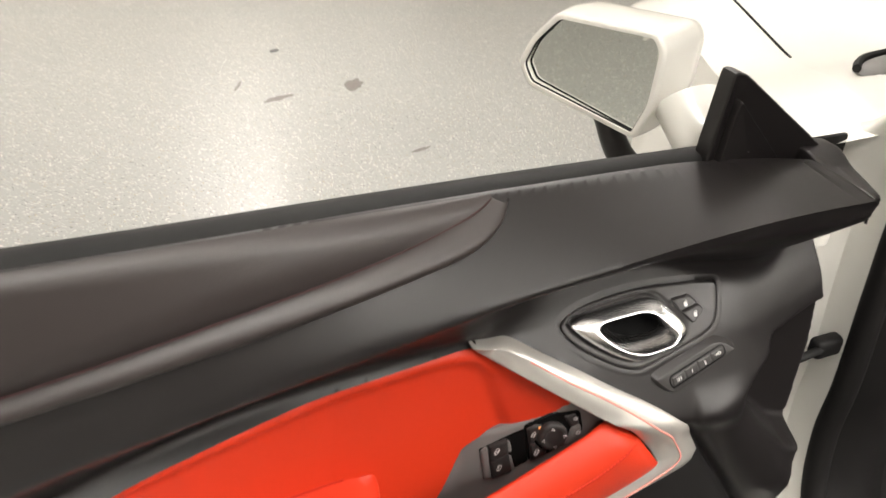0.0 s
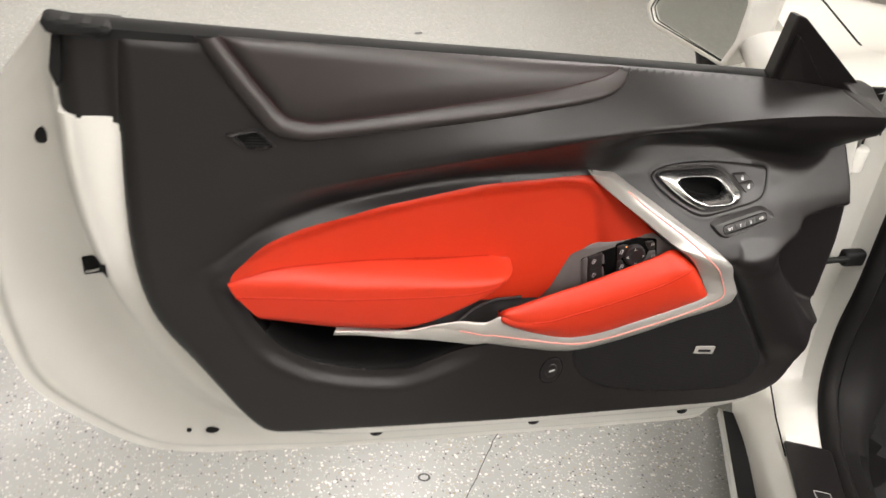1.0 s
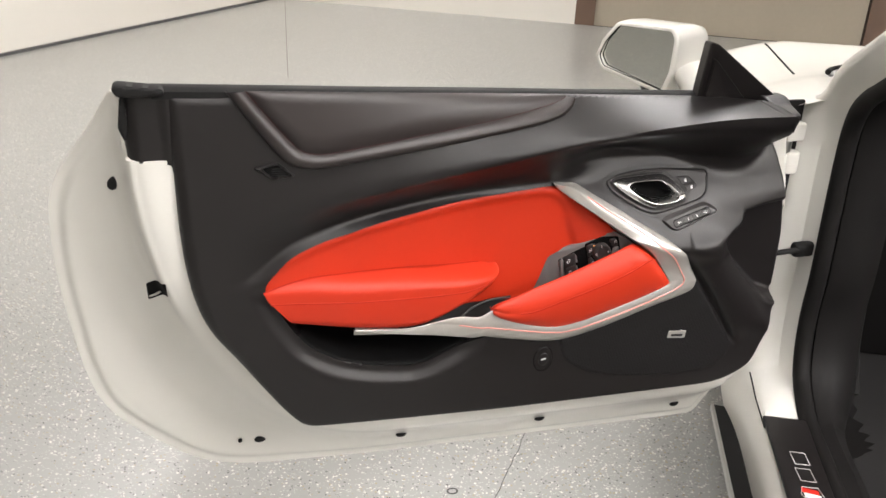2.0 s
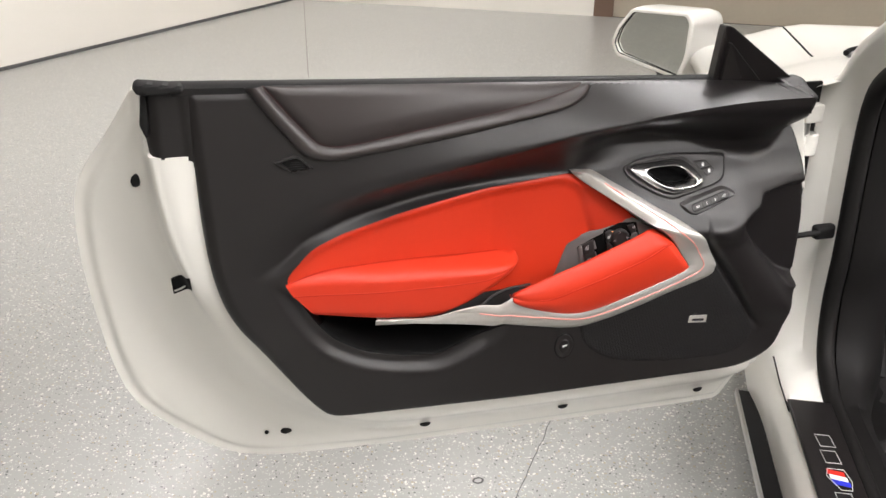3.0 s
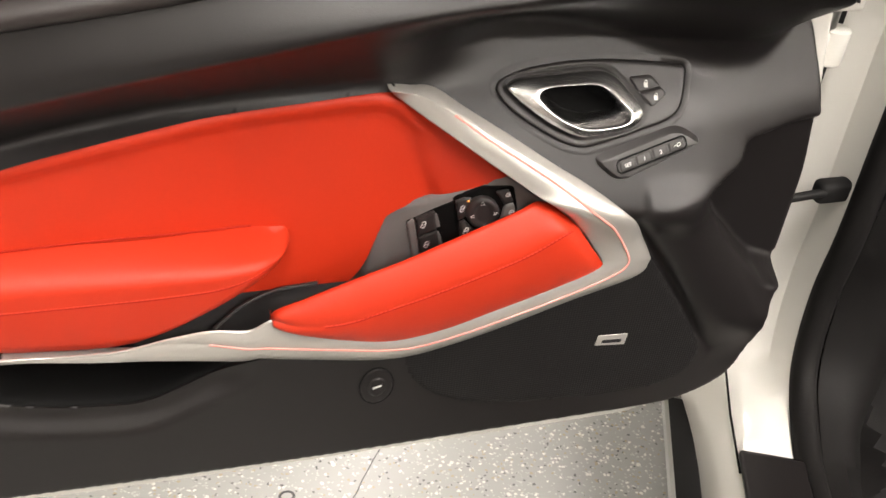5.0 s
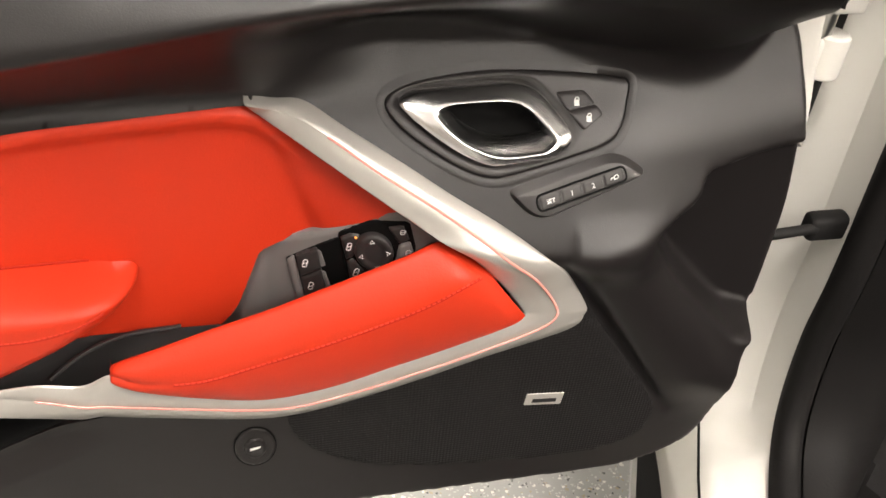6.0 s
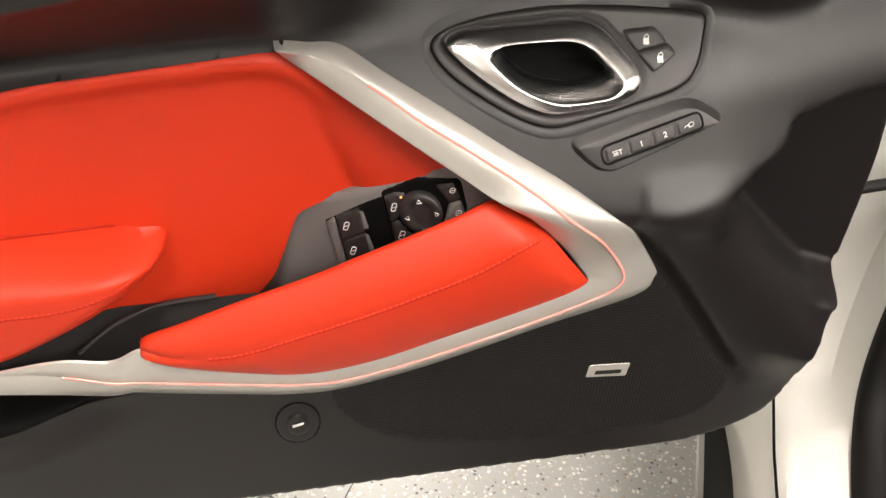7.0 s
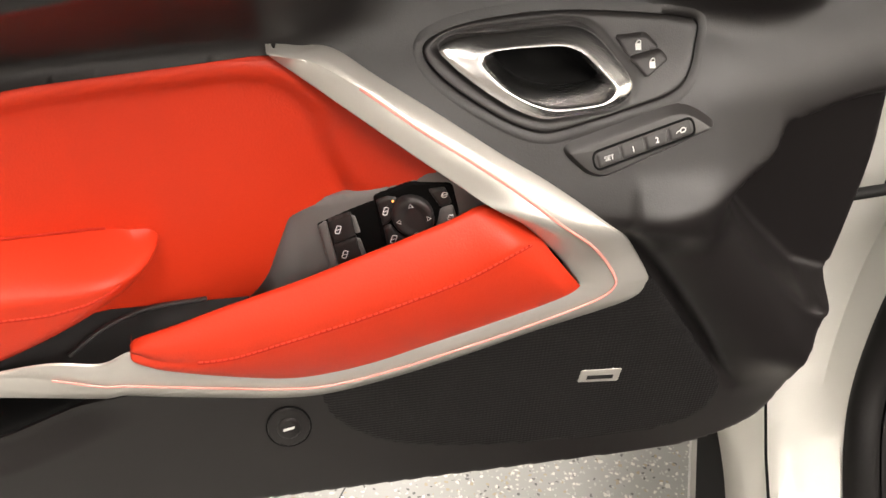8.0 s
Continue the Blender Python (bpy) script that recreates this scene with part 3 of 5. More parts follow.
def sewn(name, line, mat, parent, r=0.0011, pitch=0.0042, thread=None):
    """A sewn seam along a line in space: a fine groove line and its row of thread ends."""
    p = np.array(line, float)
    u = np.r_[0, np.cumsum(np.linalg.norm(np.diff(p, axis=0), axis=1))]
    q = np.arange(0, u[-1], pitch)
    line = np.stack([np.interp(q, u, p[:, k]) for k in range(3)], 1)
    seam = sweep(name, line, disc(r * 0.8, 6), mat, parent, up=(0, 1, 0))
    if thread:
        bm = bmesh.new()
        for i in range(len(line) - 1):
            a, b = Vector(line[i]), Vector(line[i + 1])
            c, d = (a + b) / 2, (b - a)
            m = Matrix.Translation(c + Vector((0, -0.0002, 0.0013))) @ d.to_track_quat("X", "Z").to_matrix().to_4x4() @ Matrix.Diagonal((d.length * 0.62, r * 0.9, r * 0.9, 1))
            bmesh.ops.create_cube(bm, size=1, matrix=m)
        part("thread", bm, thread, parent)
    return seam


def stitches(name, pts, surface, mat, parent, r=0.0011, thread=None):
    p = open_curve(pts, 30)
    return sewn(name, np.stack([p[:, 0], surface(p[:, 0], p[:, 1]), p[:, 1]], 1), mat, parent, r, thread=thread)


stitches("seam", [(-0.236, 0.646), (-0.197, 0.645), (-0.115, 0.640), (-0.031, 0.638), (0.045, 0.638), (0.078, 0.640), (0.106, 0.648), (0.124, 0.655)], lambda x, z: arm_y(x, z) + 0.0004, RED_SEAM, arm, r=0.0013, thread=RED_THREAD)
sewn("seam", PULL_S[30:104] + (0, -0.0004, -0.0004), RED_SEAM, pull, r=0.0012, thread=RED_THREAD)
# darker red line along the armrest's top puts the crease's shade into colour
sewn("crease_shade", [(x, float(insert_y(x, z)) - 0.0015, z + 0.0006) for x, z in open_curve([(-0.246, 0.6665), (-0.193, 0.6785), (-0.108, 0.6775), (-0.021, 0.6745), (0.07, 0.6685), (0.112, 0.6675)], 12)], RED_SEAM, arm, r=0.0012)

# dark tray between the armrest and the pull handle
patch("tray", inside(rounded([(-0.18, 0.612), (0.0, 0.602), (0.10, 0.602), (0.200, 0.598), (0.205, 0.545), (0.12, 0.545), (0.0, 0.565), (-0.18, 0.592)], 0.008)), lambda x, z, s: np.interp(z, [0.55, 0.58, 0.602], [0.012, 0.036, 0.060]), 0.004, RUBBER, door, 0, "black tray inside the grab handle")
sweep("tray_rib", open_curve([(0.070, 0.022, 0.575), (0.095, 0.033, 0.588), (0.120, 0.040, 0.595), (0.17, 0.043, 0.599)], 8), disc(0.002, 6), GREY_PLASTIC, door)

# silver trim round the grab handle
TRIM = [((0.2295, 0.7994), (0.239, 0.7993), (0.2488, 0.799)), ((0.2378, 0.791), (0.256, 0.7954), (0.2697, 0.7966)), ((0.2584, 0.7761), (0.2843, 0.78), (0.2982, 0.7803)), ((0.2865, 0.7585), (0.3182, 0.7579), (0.3379, 0.758)),
    ((0.3155, 0.7394), (0.3534, 0.7368), (0.3736, 0.7365)), ((0.3473, 0.7188), (0.3879, 0.7145), (0.411, 0.715)), ((0.3699, 0.7054), (0.4184, 0.691), (0.4479, 0.6896)), ((0.3957, 0.6852), (0.439, 0.6719), (0.4668, 0.6704)),
    ((0.4328, 0.6363), (0.4625, 0.6382), (0.4943, 0.6273)), ((0.438, 0.6246), (0.4654, 0.6232), (0.4971, 0.6149)), ((0.4253, 0.6167), (0.4499, 0.6109), (0.485, 0.5985)), ((0.3816, 0.6006), (0.4, 0.5915), (0.415, 0.5765))] + [((0.3395, 0.5864), (0.35, 0.5752), (0.36, 0.5575)), ((0.2972, 0.5752), (0.302, 0.5612), (0.306, 0.5415)), ((0.2551, 0.567), (0.256, 0.5522), (0.256, 0.5314)), ((0.2259, 0.5646), (0.221, 0.554), (0.218, 0.532)),
    ((0.1765, 0.5774), (0.1729, 0.5632), (0.1704, 0.5408)), ((0.1389, 0.5926), (0.134, 0.5712), (0.13, 0.549)), ((0.1208, 0.6047), (0.112, 0.5757), (0.108, 0.5538)), ((0.0985, 0.5945), (0.095, 0.577), (0.0922, 0.553)),
    ((0.0665, 0.5965), (0.064, 0.5825), (0.06, 0.559)), ((0.0298, 0.5915), (0.025, 0.587), (0.0193, 0.5665)), ((-0.02, 0.5845), (-0.025, 0.5815), (-0.033, 0.5745)), ((-0.108, 0.591), (-0.107, 0.5895), (-0.105, 0.5875))]
ribbon = along(TRIM)
rows, ACC = [], []
for i, r in enumerate(ribbon):
    a, m, b = r[:2], r[2:4], r[4:]
    back, drop = (0.025, 0.004) if i < 112 else (0.010, -0.014)
    ym, yb = float(trim_base(*m)) - 0.006, float(panel_y(*b)) - 0.0015
    ya = ym + float(np.interp(i / 14, [0, 1, 2, 6, 9, 11, 17, 19], [0.004, 0.006, 0.008, 0.008, 0.003, 0.002, 0.002, 0.004]))
    flat = float(smooth(18.5, 21.0, i / 14))
    ya, ym = ya + (yb - 0.001 - ya) * flat, ym + (yb - 0.001 - ym) * flat
    row = [(a[0], ya + back, a[1] + drop), (a[0], ya + 0.0018, a[1])]
    for w, dy in ((0.03, 0.0006), (0.08, 0.0001), (0.5, -0.0004), (0.90, 0.0), (0.95, 0.0006), (1.0, 0.0007)):
        p = a * (1 - w) + m * w
        row.append((p[0], ya * (1 - w) + ym * w + dy, p[1]))
    for w, dy in ((0.05, 0.0006), (0.10, 0.0), (0.5, -0.0006), (0.93, -0.0005), (0.98, 0.0004), (1.0, 0.0018)):
        p = m * (1 - w) + b * w
        row.append((p[0], ym * (1 - w) + yb * w + dy, p[1]))
    rows.append(row + [(b[0], yb + 0.02, b[1])])
    ACC.append((m[0], ym - 0.0001, m[1]))
start = rows[0]
mid = np.mean(start, 0)
for k, dx, dy, dz in ((0.18, -0.002, 0.0008, 0.0005), (0.45, -0.0035, 0.003, 0.0010), (0.8, -0.0045, 0.008, 0.0014)):
    rows.insert(0, [(x + (mid[0] - x) * k + dx, y + dy, z + (mid[2] - z) * k + dz) for x, y, z in start])
trim = loft("grab_trim", rows, SILVER, door, "satin silver trim ring round the grab handle", 50)
sweep("accent_line", ACC[28:281], disc(0.0011, 8, 0.6), ACCENT, trim, "thin red accent strip", up=(0, 1, 0))

# upper pad with its bolster
PAD_OUT = along([(-0.283, 0.974), (-0.255, 0.934), (-0.231, 0.902), (-0.208, 0.874), (-0.190, 0.864), (-0.165, 0.860), (-0.120, 0.864), (0.023, 0.882), (0.130, 0.898), (0.212, 0.912), (0.247, 0.925), (0.262, 0.937)])
PAD_IN = along([(-0.257, 0.9755), (-0.228, 0.938), (-0.203, 0.908), (-0.186, 0.890), (-0.170, 0.883), (-0.148, 0.881), (-0.105, 0.886), (0.025, 0.904), (0.130, 0.918), (0.199, 0.929), (0.230, 0.935), (0.246, 0.940)])


def pad_y(x, z):
    return panel_y(x, z) - 0.0015


rows = []
for a, b in zip(PAD_OUT, PAD_IN):
    row = []
    for w in np.linspace(0, 1, 27):
        x, z = a * (1 - w) + b * w
        z = min(z, float(curve(x, BELT_Z)) - 0.001)
        up = 0.0095 * math.sin(math.pi * w) ** 0.7 if 0 < w < 1 else 0.0
        row.append((x, float(pad_y(x, z)) - up + (0.0012 if w in (0, 1) else 0), z))
    rows.append(row)
pad = loft("upper_pad", rows, PAD, door, "black stitched leatherette bolster", 80)
rows = []
for b in PAD_IN:
    top = float(curve(b[0], BELT_Z)) - 0.001
    row = []
    for w in np.linspace(0, 1, 25):
        z = b[1] + (top - b[1]) * w
        far = min(max(z - b[1], 0.0), 0.03) + 0.0001
        rim = 1 - min((top - z) / 0.014, 1.0)
        row.append((b[0], float(pad_y(b[0], z)) - 0.0085 * (1 - (1 - far / 0.0301) ** 2) * math.sqrt(max(1 - rim * rim, 0)), z))
    rows.append(row)
loft("pad_centre", rows, PAD, pad, "smooth black leatherette pad", 80)
sewn("seam", [(x, float(pad_y(x, z)) - 0.0010, z) for x, z in PAD_IN], DARK_RED_THREAD, pad, r=0.0009)

# small grille vent
VENT = inside(rounded([(-0.252, 0.866), (-0.218, 0.873), (-0.192, 0.851), (-0.226, 0.848)], 0.004))
VENT_IN = inside(rounded([(-0.240, 0.864), (-0.217, 0.869), (-0.199, 0.853), (-0.225, 0.850)], 0.003))


def vent_f(x, z):
    return np.maximum(VENT(x, z), -VENT_IN(x, z))


vent_f.box = VENT.box
vent = patch("vent", vent_f, lambda x, z, s: panel_y(x, z) - 0.006 + roll_off(s, 0.004, 0.004), 0.0012, BLACK, door, 0.007, "small black grille vent")
# near-black sheet gives the shallow vent the shade of a deep hole
patch("recess", VENT_IN, lambda x, z, s: panel_y(x, z) - 0.0006, 0.002, VOID, vent, 0.0004)
for k in range(4):
    zk = 0.8535 + k * 0.0032
    sweep("slat", [(-0.233 + 0.0028 * k, float(panel_y(-0.22, zk)) - 0.0030, zk), (-0.203 - 0.001 * k, float(panel_y(-0.21, zk)) - 0.0030, zk)], disc(0.0006, 6), RUBBER, vent)

# release handle in its bezel
HANDLE_PTS, HANDLE_R = [(0.335, 0.794), (0.3464, 0.8002), (0.3833, 0.8028), (0.4249, 0.8053), (0.44, 0.8013), (0.4524, 0.7902), (0.4685, 0.7722), (0.456, 0.76), (0.4162, 0.7562), (0.4011, 0.7555), (0.3793, 0.7634), (0.3517, 0.7798)], [0.004, 0.01, 0.02, 0.012, 0.012, 0.02, 0.010, 0.012, 0.02, 0.01, 0.03, 0.02]
HANDLE = inside(rounded(HANDLE_PTS, HANDLE_R))


def bezel_y(p, dy):
    x, z = p[:, 0], p[:, 1]
    return np.stack([x, panel_y(x, z) + dy + 0.008 * smooth(0.005, -0.004, HANDLE(x, z)), z], 1)


bo, bi = spaced(BEZEL_LINE, 160), spaced(rounded(HOLE_PTS, HOLE_R), 160)
rows = [bezel_y(bo, 0.006), bezel_y(bo, 0.0006), bezel_y(offset(bo, -0.0007), -0.0008), bezel_y(offset(bo, -0.0018), -0.0014)]
inner = offset(bo, -0.0018)
rows += [bezel_y(inner * (1 - w) + bi * w, -0.0014) for w in np.linspace(0.06, 0.9, 18)]
bezel = loft("handle_bezel", rows, GREY_PLASTIC, door, "dark bezel round the release handle", 50, closed=True)
skirt_rows = [np.stack([p[:, 0], panel_y(p[:, 0], p[:, 1]) + dy, p[:, 1]], 1) for p, dy in ((offset(bo, 0.0080), 0.0003), (offset(bo, 0.0065), -0.00015), (offset(bo, 0.0014), -0.0003), (offset(bo, 0.0008), 0.0002), (offset(bo, 0.0007), 0.008))]
loft("bezel_surround", skirt_rows, BLACK, bezel, closed=True)


def cup_f(x, z):
    return HOLE(x, z) - 0.003


cup_f.box = HANDLE.box
ho, hi = spaced(rounded(HANDLE_PTS, HANDLE_R), 140), spaced(rounded(HOLE_PTS, HOLE_R), 140)
rows = []
for w, dy in ((0.0, 0.012), (0.0, -0.0040), (0.03, -0.0058), (0.10, -0.0070), (0.30, -0.0087), (0.52, -0.0104), (0.62, -0.0112), (0.68, -0.0112), (0.73, -0.0102), (0.80, -0.0060), (0.88, -0.0025), (0.95, 0.0020), (1.0, 0.0065), (0.98, 0.014)):
    rows.append([(x, float(panel_y(x, z)) + dy, z) for x, z in ho * (1 - w) + hi * w])
handle = loft("release_handle", np.array(rows), CHROME, door, "polished chrome release handle", 50, closed=True)
# the cup's inner shade is put into its near-black colour
patch("cup", cup_f, lambda x, z, s: panel_y(x, z) + 0.012 + 0.012 * smooth(0, 0.012, s), 0.0018, VOID, handle, 0, "finger cup, near-black to hold its shade")
for pts in ([(0.4552, 0.7974), (0.4773, 0.7986), (0.4857, 0.7907), (0.463, 0.7866)], [(0.4638, 0.7859), (0.4864, 0.7897), (0.4914, 0.7845), (0.475, 0.7747)]):
    lock = patch("lock_button", inside(rounded(pts, 0.0025)), lambda x, z, s: panel_y(x, z) - 0.0045 + roll_off(s, 0.0015, 0.0015), 0.001, GREY_PLASTIC, door, 0.006)
    cx, cz = np.mean(pts, 0)
    patch("mark", inside([(cx - 0.002, cz - 0.003), (cx + 0.002, cz - 0.003), (cx + 0.002, cz + 0.0005), (cx - 0.002, cz + 0.0005)]), lambda x, z, s: panel_y(x, z) - 0.0048, 0.001, MARK, lock, 0.0002)
    sweep("mark", [(cx + 0.0016 * math.cos(a), float(panel_y(cx, cz)) - 0.0049, cz + 0.0005 + 0.0026 * math.sin(a)) for a in np.linspace(0, math.pi, 8)], disc(0.0004, 5), MARK, lock, up=(0, 1, 0))

# seat memory buttons
MEM_LINE = spaced(rounded([(0.4117, 0.738), (0.5009, 0.7612), (0.5297, 0.7444), (0.4377, 0.7159)], [0.012, 0.014, 0.012, 0.014]), 120)
mc = MEM_LINE.mean(0)
rows = []
for d, dy in ((0.001, 0.002), (0.0, 0.0), (-0.001, -0.0012), (-0.0020, -0.0030), (-0.0032, -0.0048), (-0.0038, -0.0056), (-0.0041, -0.0057)):
    p = offset(MEM_LINE, d)
    rows.append(np.stack([p[:, 0], panel_y(p[:, 0], p[:, 1]) + dy, p[:, 1]], 1))
for k in (0.6, 0.25, 0.01):
    q2 = mc + (p - mc) * k
    rows.append(np.stack([q2[:, 0], panel_y(q2[:, 0], q2[:, 1]) - 0.0056, q2[:, 1]], 1))
mem = loft("memory_panel", rows, GREY_PLASTIC, door, "raised dark plate for the memory buttons", 60, closed=True)


def lettering(text, x, z, size, surface, mat, parent, slope=0.0, tilt=0.0):
    c = bpy.data.curves.new("lettering", "FONT")
    c.body, c.size, c.align_x, c.align_y, c.extrude = text, size, "CENTER", "CENTER", 0.00015
    tmp = new("lettering", c)
    bpy.context.view_layer.update()
    me = bpy.data.meshes.new_from_object(tmp.evaluated_get(bpy.context.evaluated_depsgraph_get()))
    bpy.data.objects.remove(tmp)
    me.materials.clear()
    me.materials.append(mat)
    ob = new("lettering", me)
    ob.parent = parent
    e = 0.002
    gx = float(surface(x + e, z) - surface(x - e, z)) / (2 * e)
    gz = float(surface(x, z + e) - surface(x, z - e)) / (2 * e)
    nrm = Vector((gx, -1, gz)).normalized()
    right = Vector((math.cos(slope), 0, math.sin(slope)))
    right = (right - nrm * right.dot(nrm)).normalized()
    up = nrm.cross(right)
    ob.matrix_basis = Matrix(((right.x, up.x, nrm.x, x), (right.y, up.y, nrm.y, float(surface(x, z)) - 0.0004), (right.z, up.z, nrm.z, z), (0, 0, 0, 1)))
    return ob


MA, MB = np.array((0.4382, 0.7307)), np.array((0.5058, 0.7475))
MU = (MB - MA) / np.linalg.norm(MB - MA)
MV = np.array((-MU[1], MU[0]))


def mem_y(x, z):
    return panel_y(x, z) - 0.0065


sweep("joint", [(p[0], float(panel_y(*p)) - 0.0052, p[1]) for p in rounded([MA - MV * 0.0055 - MU * 0.002, MB - MV * 0.0055 + MU * 0.002, MB + MV * 0.0055 + MU * 0.001, MA + MV * 0.0055 - MU * 0.002], 0.005)], disc(0.0010, 6), VOID, mem, closed=True, up=(0, 1, 0))
for k, text in enumerate(("SET", "1", "2", "")):
    L = np.linalg.norm(MB - MA) / 4
    a, b = MA + MU * (L * k + 0.0005), MA + MU * (L * (k + 1) - 0.0005)
    c = (a + b) / 2
    btn = patch("memory_button", inside(rounded([a - MV * 0.0046, b - MV * 0.0046, b + MV * 0.0046, a + MV * 0.0046], 0.002)), lambda x, z, s: mem_y(x, z) + roll_off(s, 0.0015, 0.001), 0.001, GREY_PLASTIC, mem, 0.004)
    btn.parent = door
    if text:
        lettering(text, c[0], c[1], 0.0046 if len(text) > 1 else 0.0056, mem_y, MARK, btn, math.atan2(MU[1], MU[0]))
    else:
        for dx, dz, r in ((-0.0012, -0.001, 0.0016), (0.0012, 0.0012, 0.0019)):
            sweep("mark", [(c[0] + dx + r * math.cos(t), float(mem_y(*c)) - 0.0004, c[1] + dz + r * math.sin(t)) for t in np.linspace(0, 2 * math.pi, 9)[:-1]], disc(0.0004, 5), MARK, btn, closed=True, up=(0, 1, 0))

# window and mirror switches
sw = patch("switch_panel", SWITCH, lambda x, z, s: switch_y(x) - 0.001 + roll_off(s, 0.003, 0.003), 0.003, SWITCH_GREY, door, 0.006, "grey plastic switch panel")


def sw_patch(name, pts, h, mat, r=0.002, parent=None, edge=0.0015, step=0.0012):
    return patch(name, inside(rounded(pts, r)), lambda x, z, s: switch_y(x) - h + roll_off(s, edge, edge), step, mat, parent or door, 0.008)


# the well is not sunk; its shade is a near-black sheet
sw_patch("switch_well", [(0.254, 0.657), (0.278, 0.676), (0.295, 0.688), (0.303, 0.642), (0.288, 0.630), (0.262, 0.614)], 0.0018, VOID, parent=sw)
sw_patch("switch_frame", [(0.255, 0.656), (0.2612, 0.662), (0.2685, 0.6205), (0.262, 0.616)], 0.0045, SWITCH_GREY, parent=sw)
for pts in ([(0.262, 0.663), (0.278, 0.674), (0.281, 0.6555), (0.265, 0.6435)], [(0.2653, 0.642), (0.2813, 0.654), (0.286, 0.631), (0.2690, 0.6195)]):
    rocker = sw_patch("window_switch_rocker", pts, 0.0065, GREY_PLASTIC, 0.0015, edge=0.001)
    (ax, az), (bx, bz), (cx, cz), (dx, dz) = pts
    sw_patch("side_face", [(bx, bz - 0.003), (bx + 0.0030, bz - 0.0035), (cx + 0.0035, cz + 0.002), (cx, cz)], 0.004, SWITCH_GREY, 0.0006, rocker, 0.0006, 0.0008)
sw_patch("switch_bezel", [(0.293, 0.691), (0.318, 0.706), (0.345, 0.709), (0.3515, 0.683), (0.345, 0.668), (0.304, 0.641), (0.298, 0.655)], 0.0025, VOID, 0.004, sw)
sw_patch("mirror_button", [(0.295, 0.688), (0.302, 0.693), (0.309, 0.693), (0.3065, 0.676), (0.3035, 0.670), (0.2995, 0.667)], 0.005, GREY_PLASTIC, 0.0015)
sw_patch("mirror_button", [(0.300, 0.6655), (0.3045, 0.669), (0.311, 0.661), (0.318, 0.6585), (0.317, 0.652), (0.3035, 0.643)], 0.005, GREY_PLASTIC, 0.0015)
sw_patch("mirror_button", [(0.329, 0.7025), (0.340, 0.706), (0.3455, 0.6935), (0.338, 0.6885)], 0.005, GREY_PLASTIC, 0.002)
sw_patch("mirror_button", [(0.338, 0.6875), (0.346, 0.692), (0.3495, 0.680), (0.341, 0.668), (0.333, 0.6645), (0.3365, 0.674)], 0.005, SWITCH_GREY, 0.002)
KN = (0.3195, 0.679)
knob_pts = [(KN[0] + 0.0145 * math.cos(a), KN[1] + 0.0175 * math.sin(a)) for a in np.linspace(0, 2 * math.pi, 28)[:-1]]
knob = patch("mirror_dial", inside(knob_pts), lambda x, z, s: switch_y(x) - 0.009 + roll_off(s, 0.003, 0.003) + 0.0018 * smooth(0.004, 0.009, s), 0.0012, GREY_PLASTIC, door, 0.01, "round mirror adjusting dial")
for a in (0.25, 1.82, 3.39, 4.96):
    mx, mz = KN[0] + 0.0100 * math.cos(a), KN[1] + 0.0122 * math.sin(a)
    tri = [(mx + 0.0018 * math.cos(a + b), mz + 0.0021 * math.sin(a + b)) for b in (0, 2.1, 4.2)]
    sweep("mark", [(p[0], float(switch_y(p[0])) - 0.0094, p[1]) for p in tri], disc(0.0003, 5), MARK, knob, closed=True, up=(0, 1, 0))
for mx, mz, h, w, tall, lean in ((0.2687, 0.6588, 0.0069, 0.0015, 0.0036, -0.35), (0.2729, 0.6366, 0.0069, 0.0015, 0.0036, -0.35), (0.3012, 0.6814, 0.0054, 0.0014, 0.0034, -0.30), (0.3069, 0.6570, 0.0054, 0.0016, 0.0036, -0.35), (0.3396, 0.7009, 0.0054, 0.0016, 0.0019, -0.30), (0.3446, 0.6821, 0.0054, 0.0017, 0.0021, -0.30)):
    loop = rounded([(-w, -tall), (w, -tall), (w, tall), (-w, tall)], 0.0011, 4)
    loop = [(mx + x - lean * z * 0.7, mz + z) for x, z in loop]
    mark = sweep("switch_mark", [(x, float(switch_y(x)) - h, z) for x, z in loop], disc(0.00034, 5), MARK, sw, closed=True, up=(0, 1, 0))
    sweep("bar", [(mx - w, float(switch_y(mx)) - h, mz - 0.1 * tall), (mx + w, float(switch_y(mx)) - h, mz + 0.1 * tall)], disc(0.0003, 5), MARK, mark, up=(0, 1, 0))
bm = bmesh.new()
bmesh.ops.create_uvsphere(bm, u_segments=10, v_segments=6, radius=0.0009, matrix=Matrix.Translation((0.3059, float(switch_y(0.3059)) - 0.0052, 0.6906)))
part("pilot_lamp", bm, PILOT, sw, "lit orange pilot lamp")

# speaker grille and badge
GR = inside(rounded([(0.246, 0.535), (0.250, 0.505), (0.2716, 0.4775), (0.3094, 0.4525), (0.374, 0.4375), (0.452, 0.4290), (0.545, 0.4270), (0.583, 0.440), (0.600, 0.475), (0.5535, 0.546), (0.490, 0.634), (0.470, 0.60), (0.39, 0.572), (0.303, 0.545)], [0.01, 0.02, 0.02, 0.03, 0.05, 0.03, 0.03, 0.03, 0.02, 0.05, 0.01, 0.02, 0.05, 0.03]))
grille = patch("speaker_grille", GR, lambda x, z, s: panel_y(x, z) + 0.0015 - 0.003 * smooth(0, 0.003, s), 0.004, GRILLE, door, 0.004, "black perforated speaker grille")
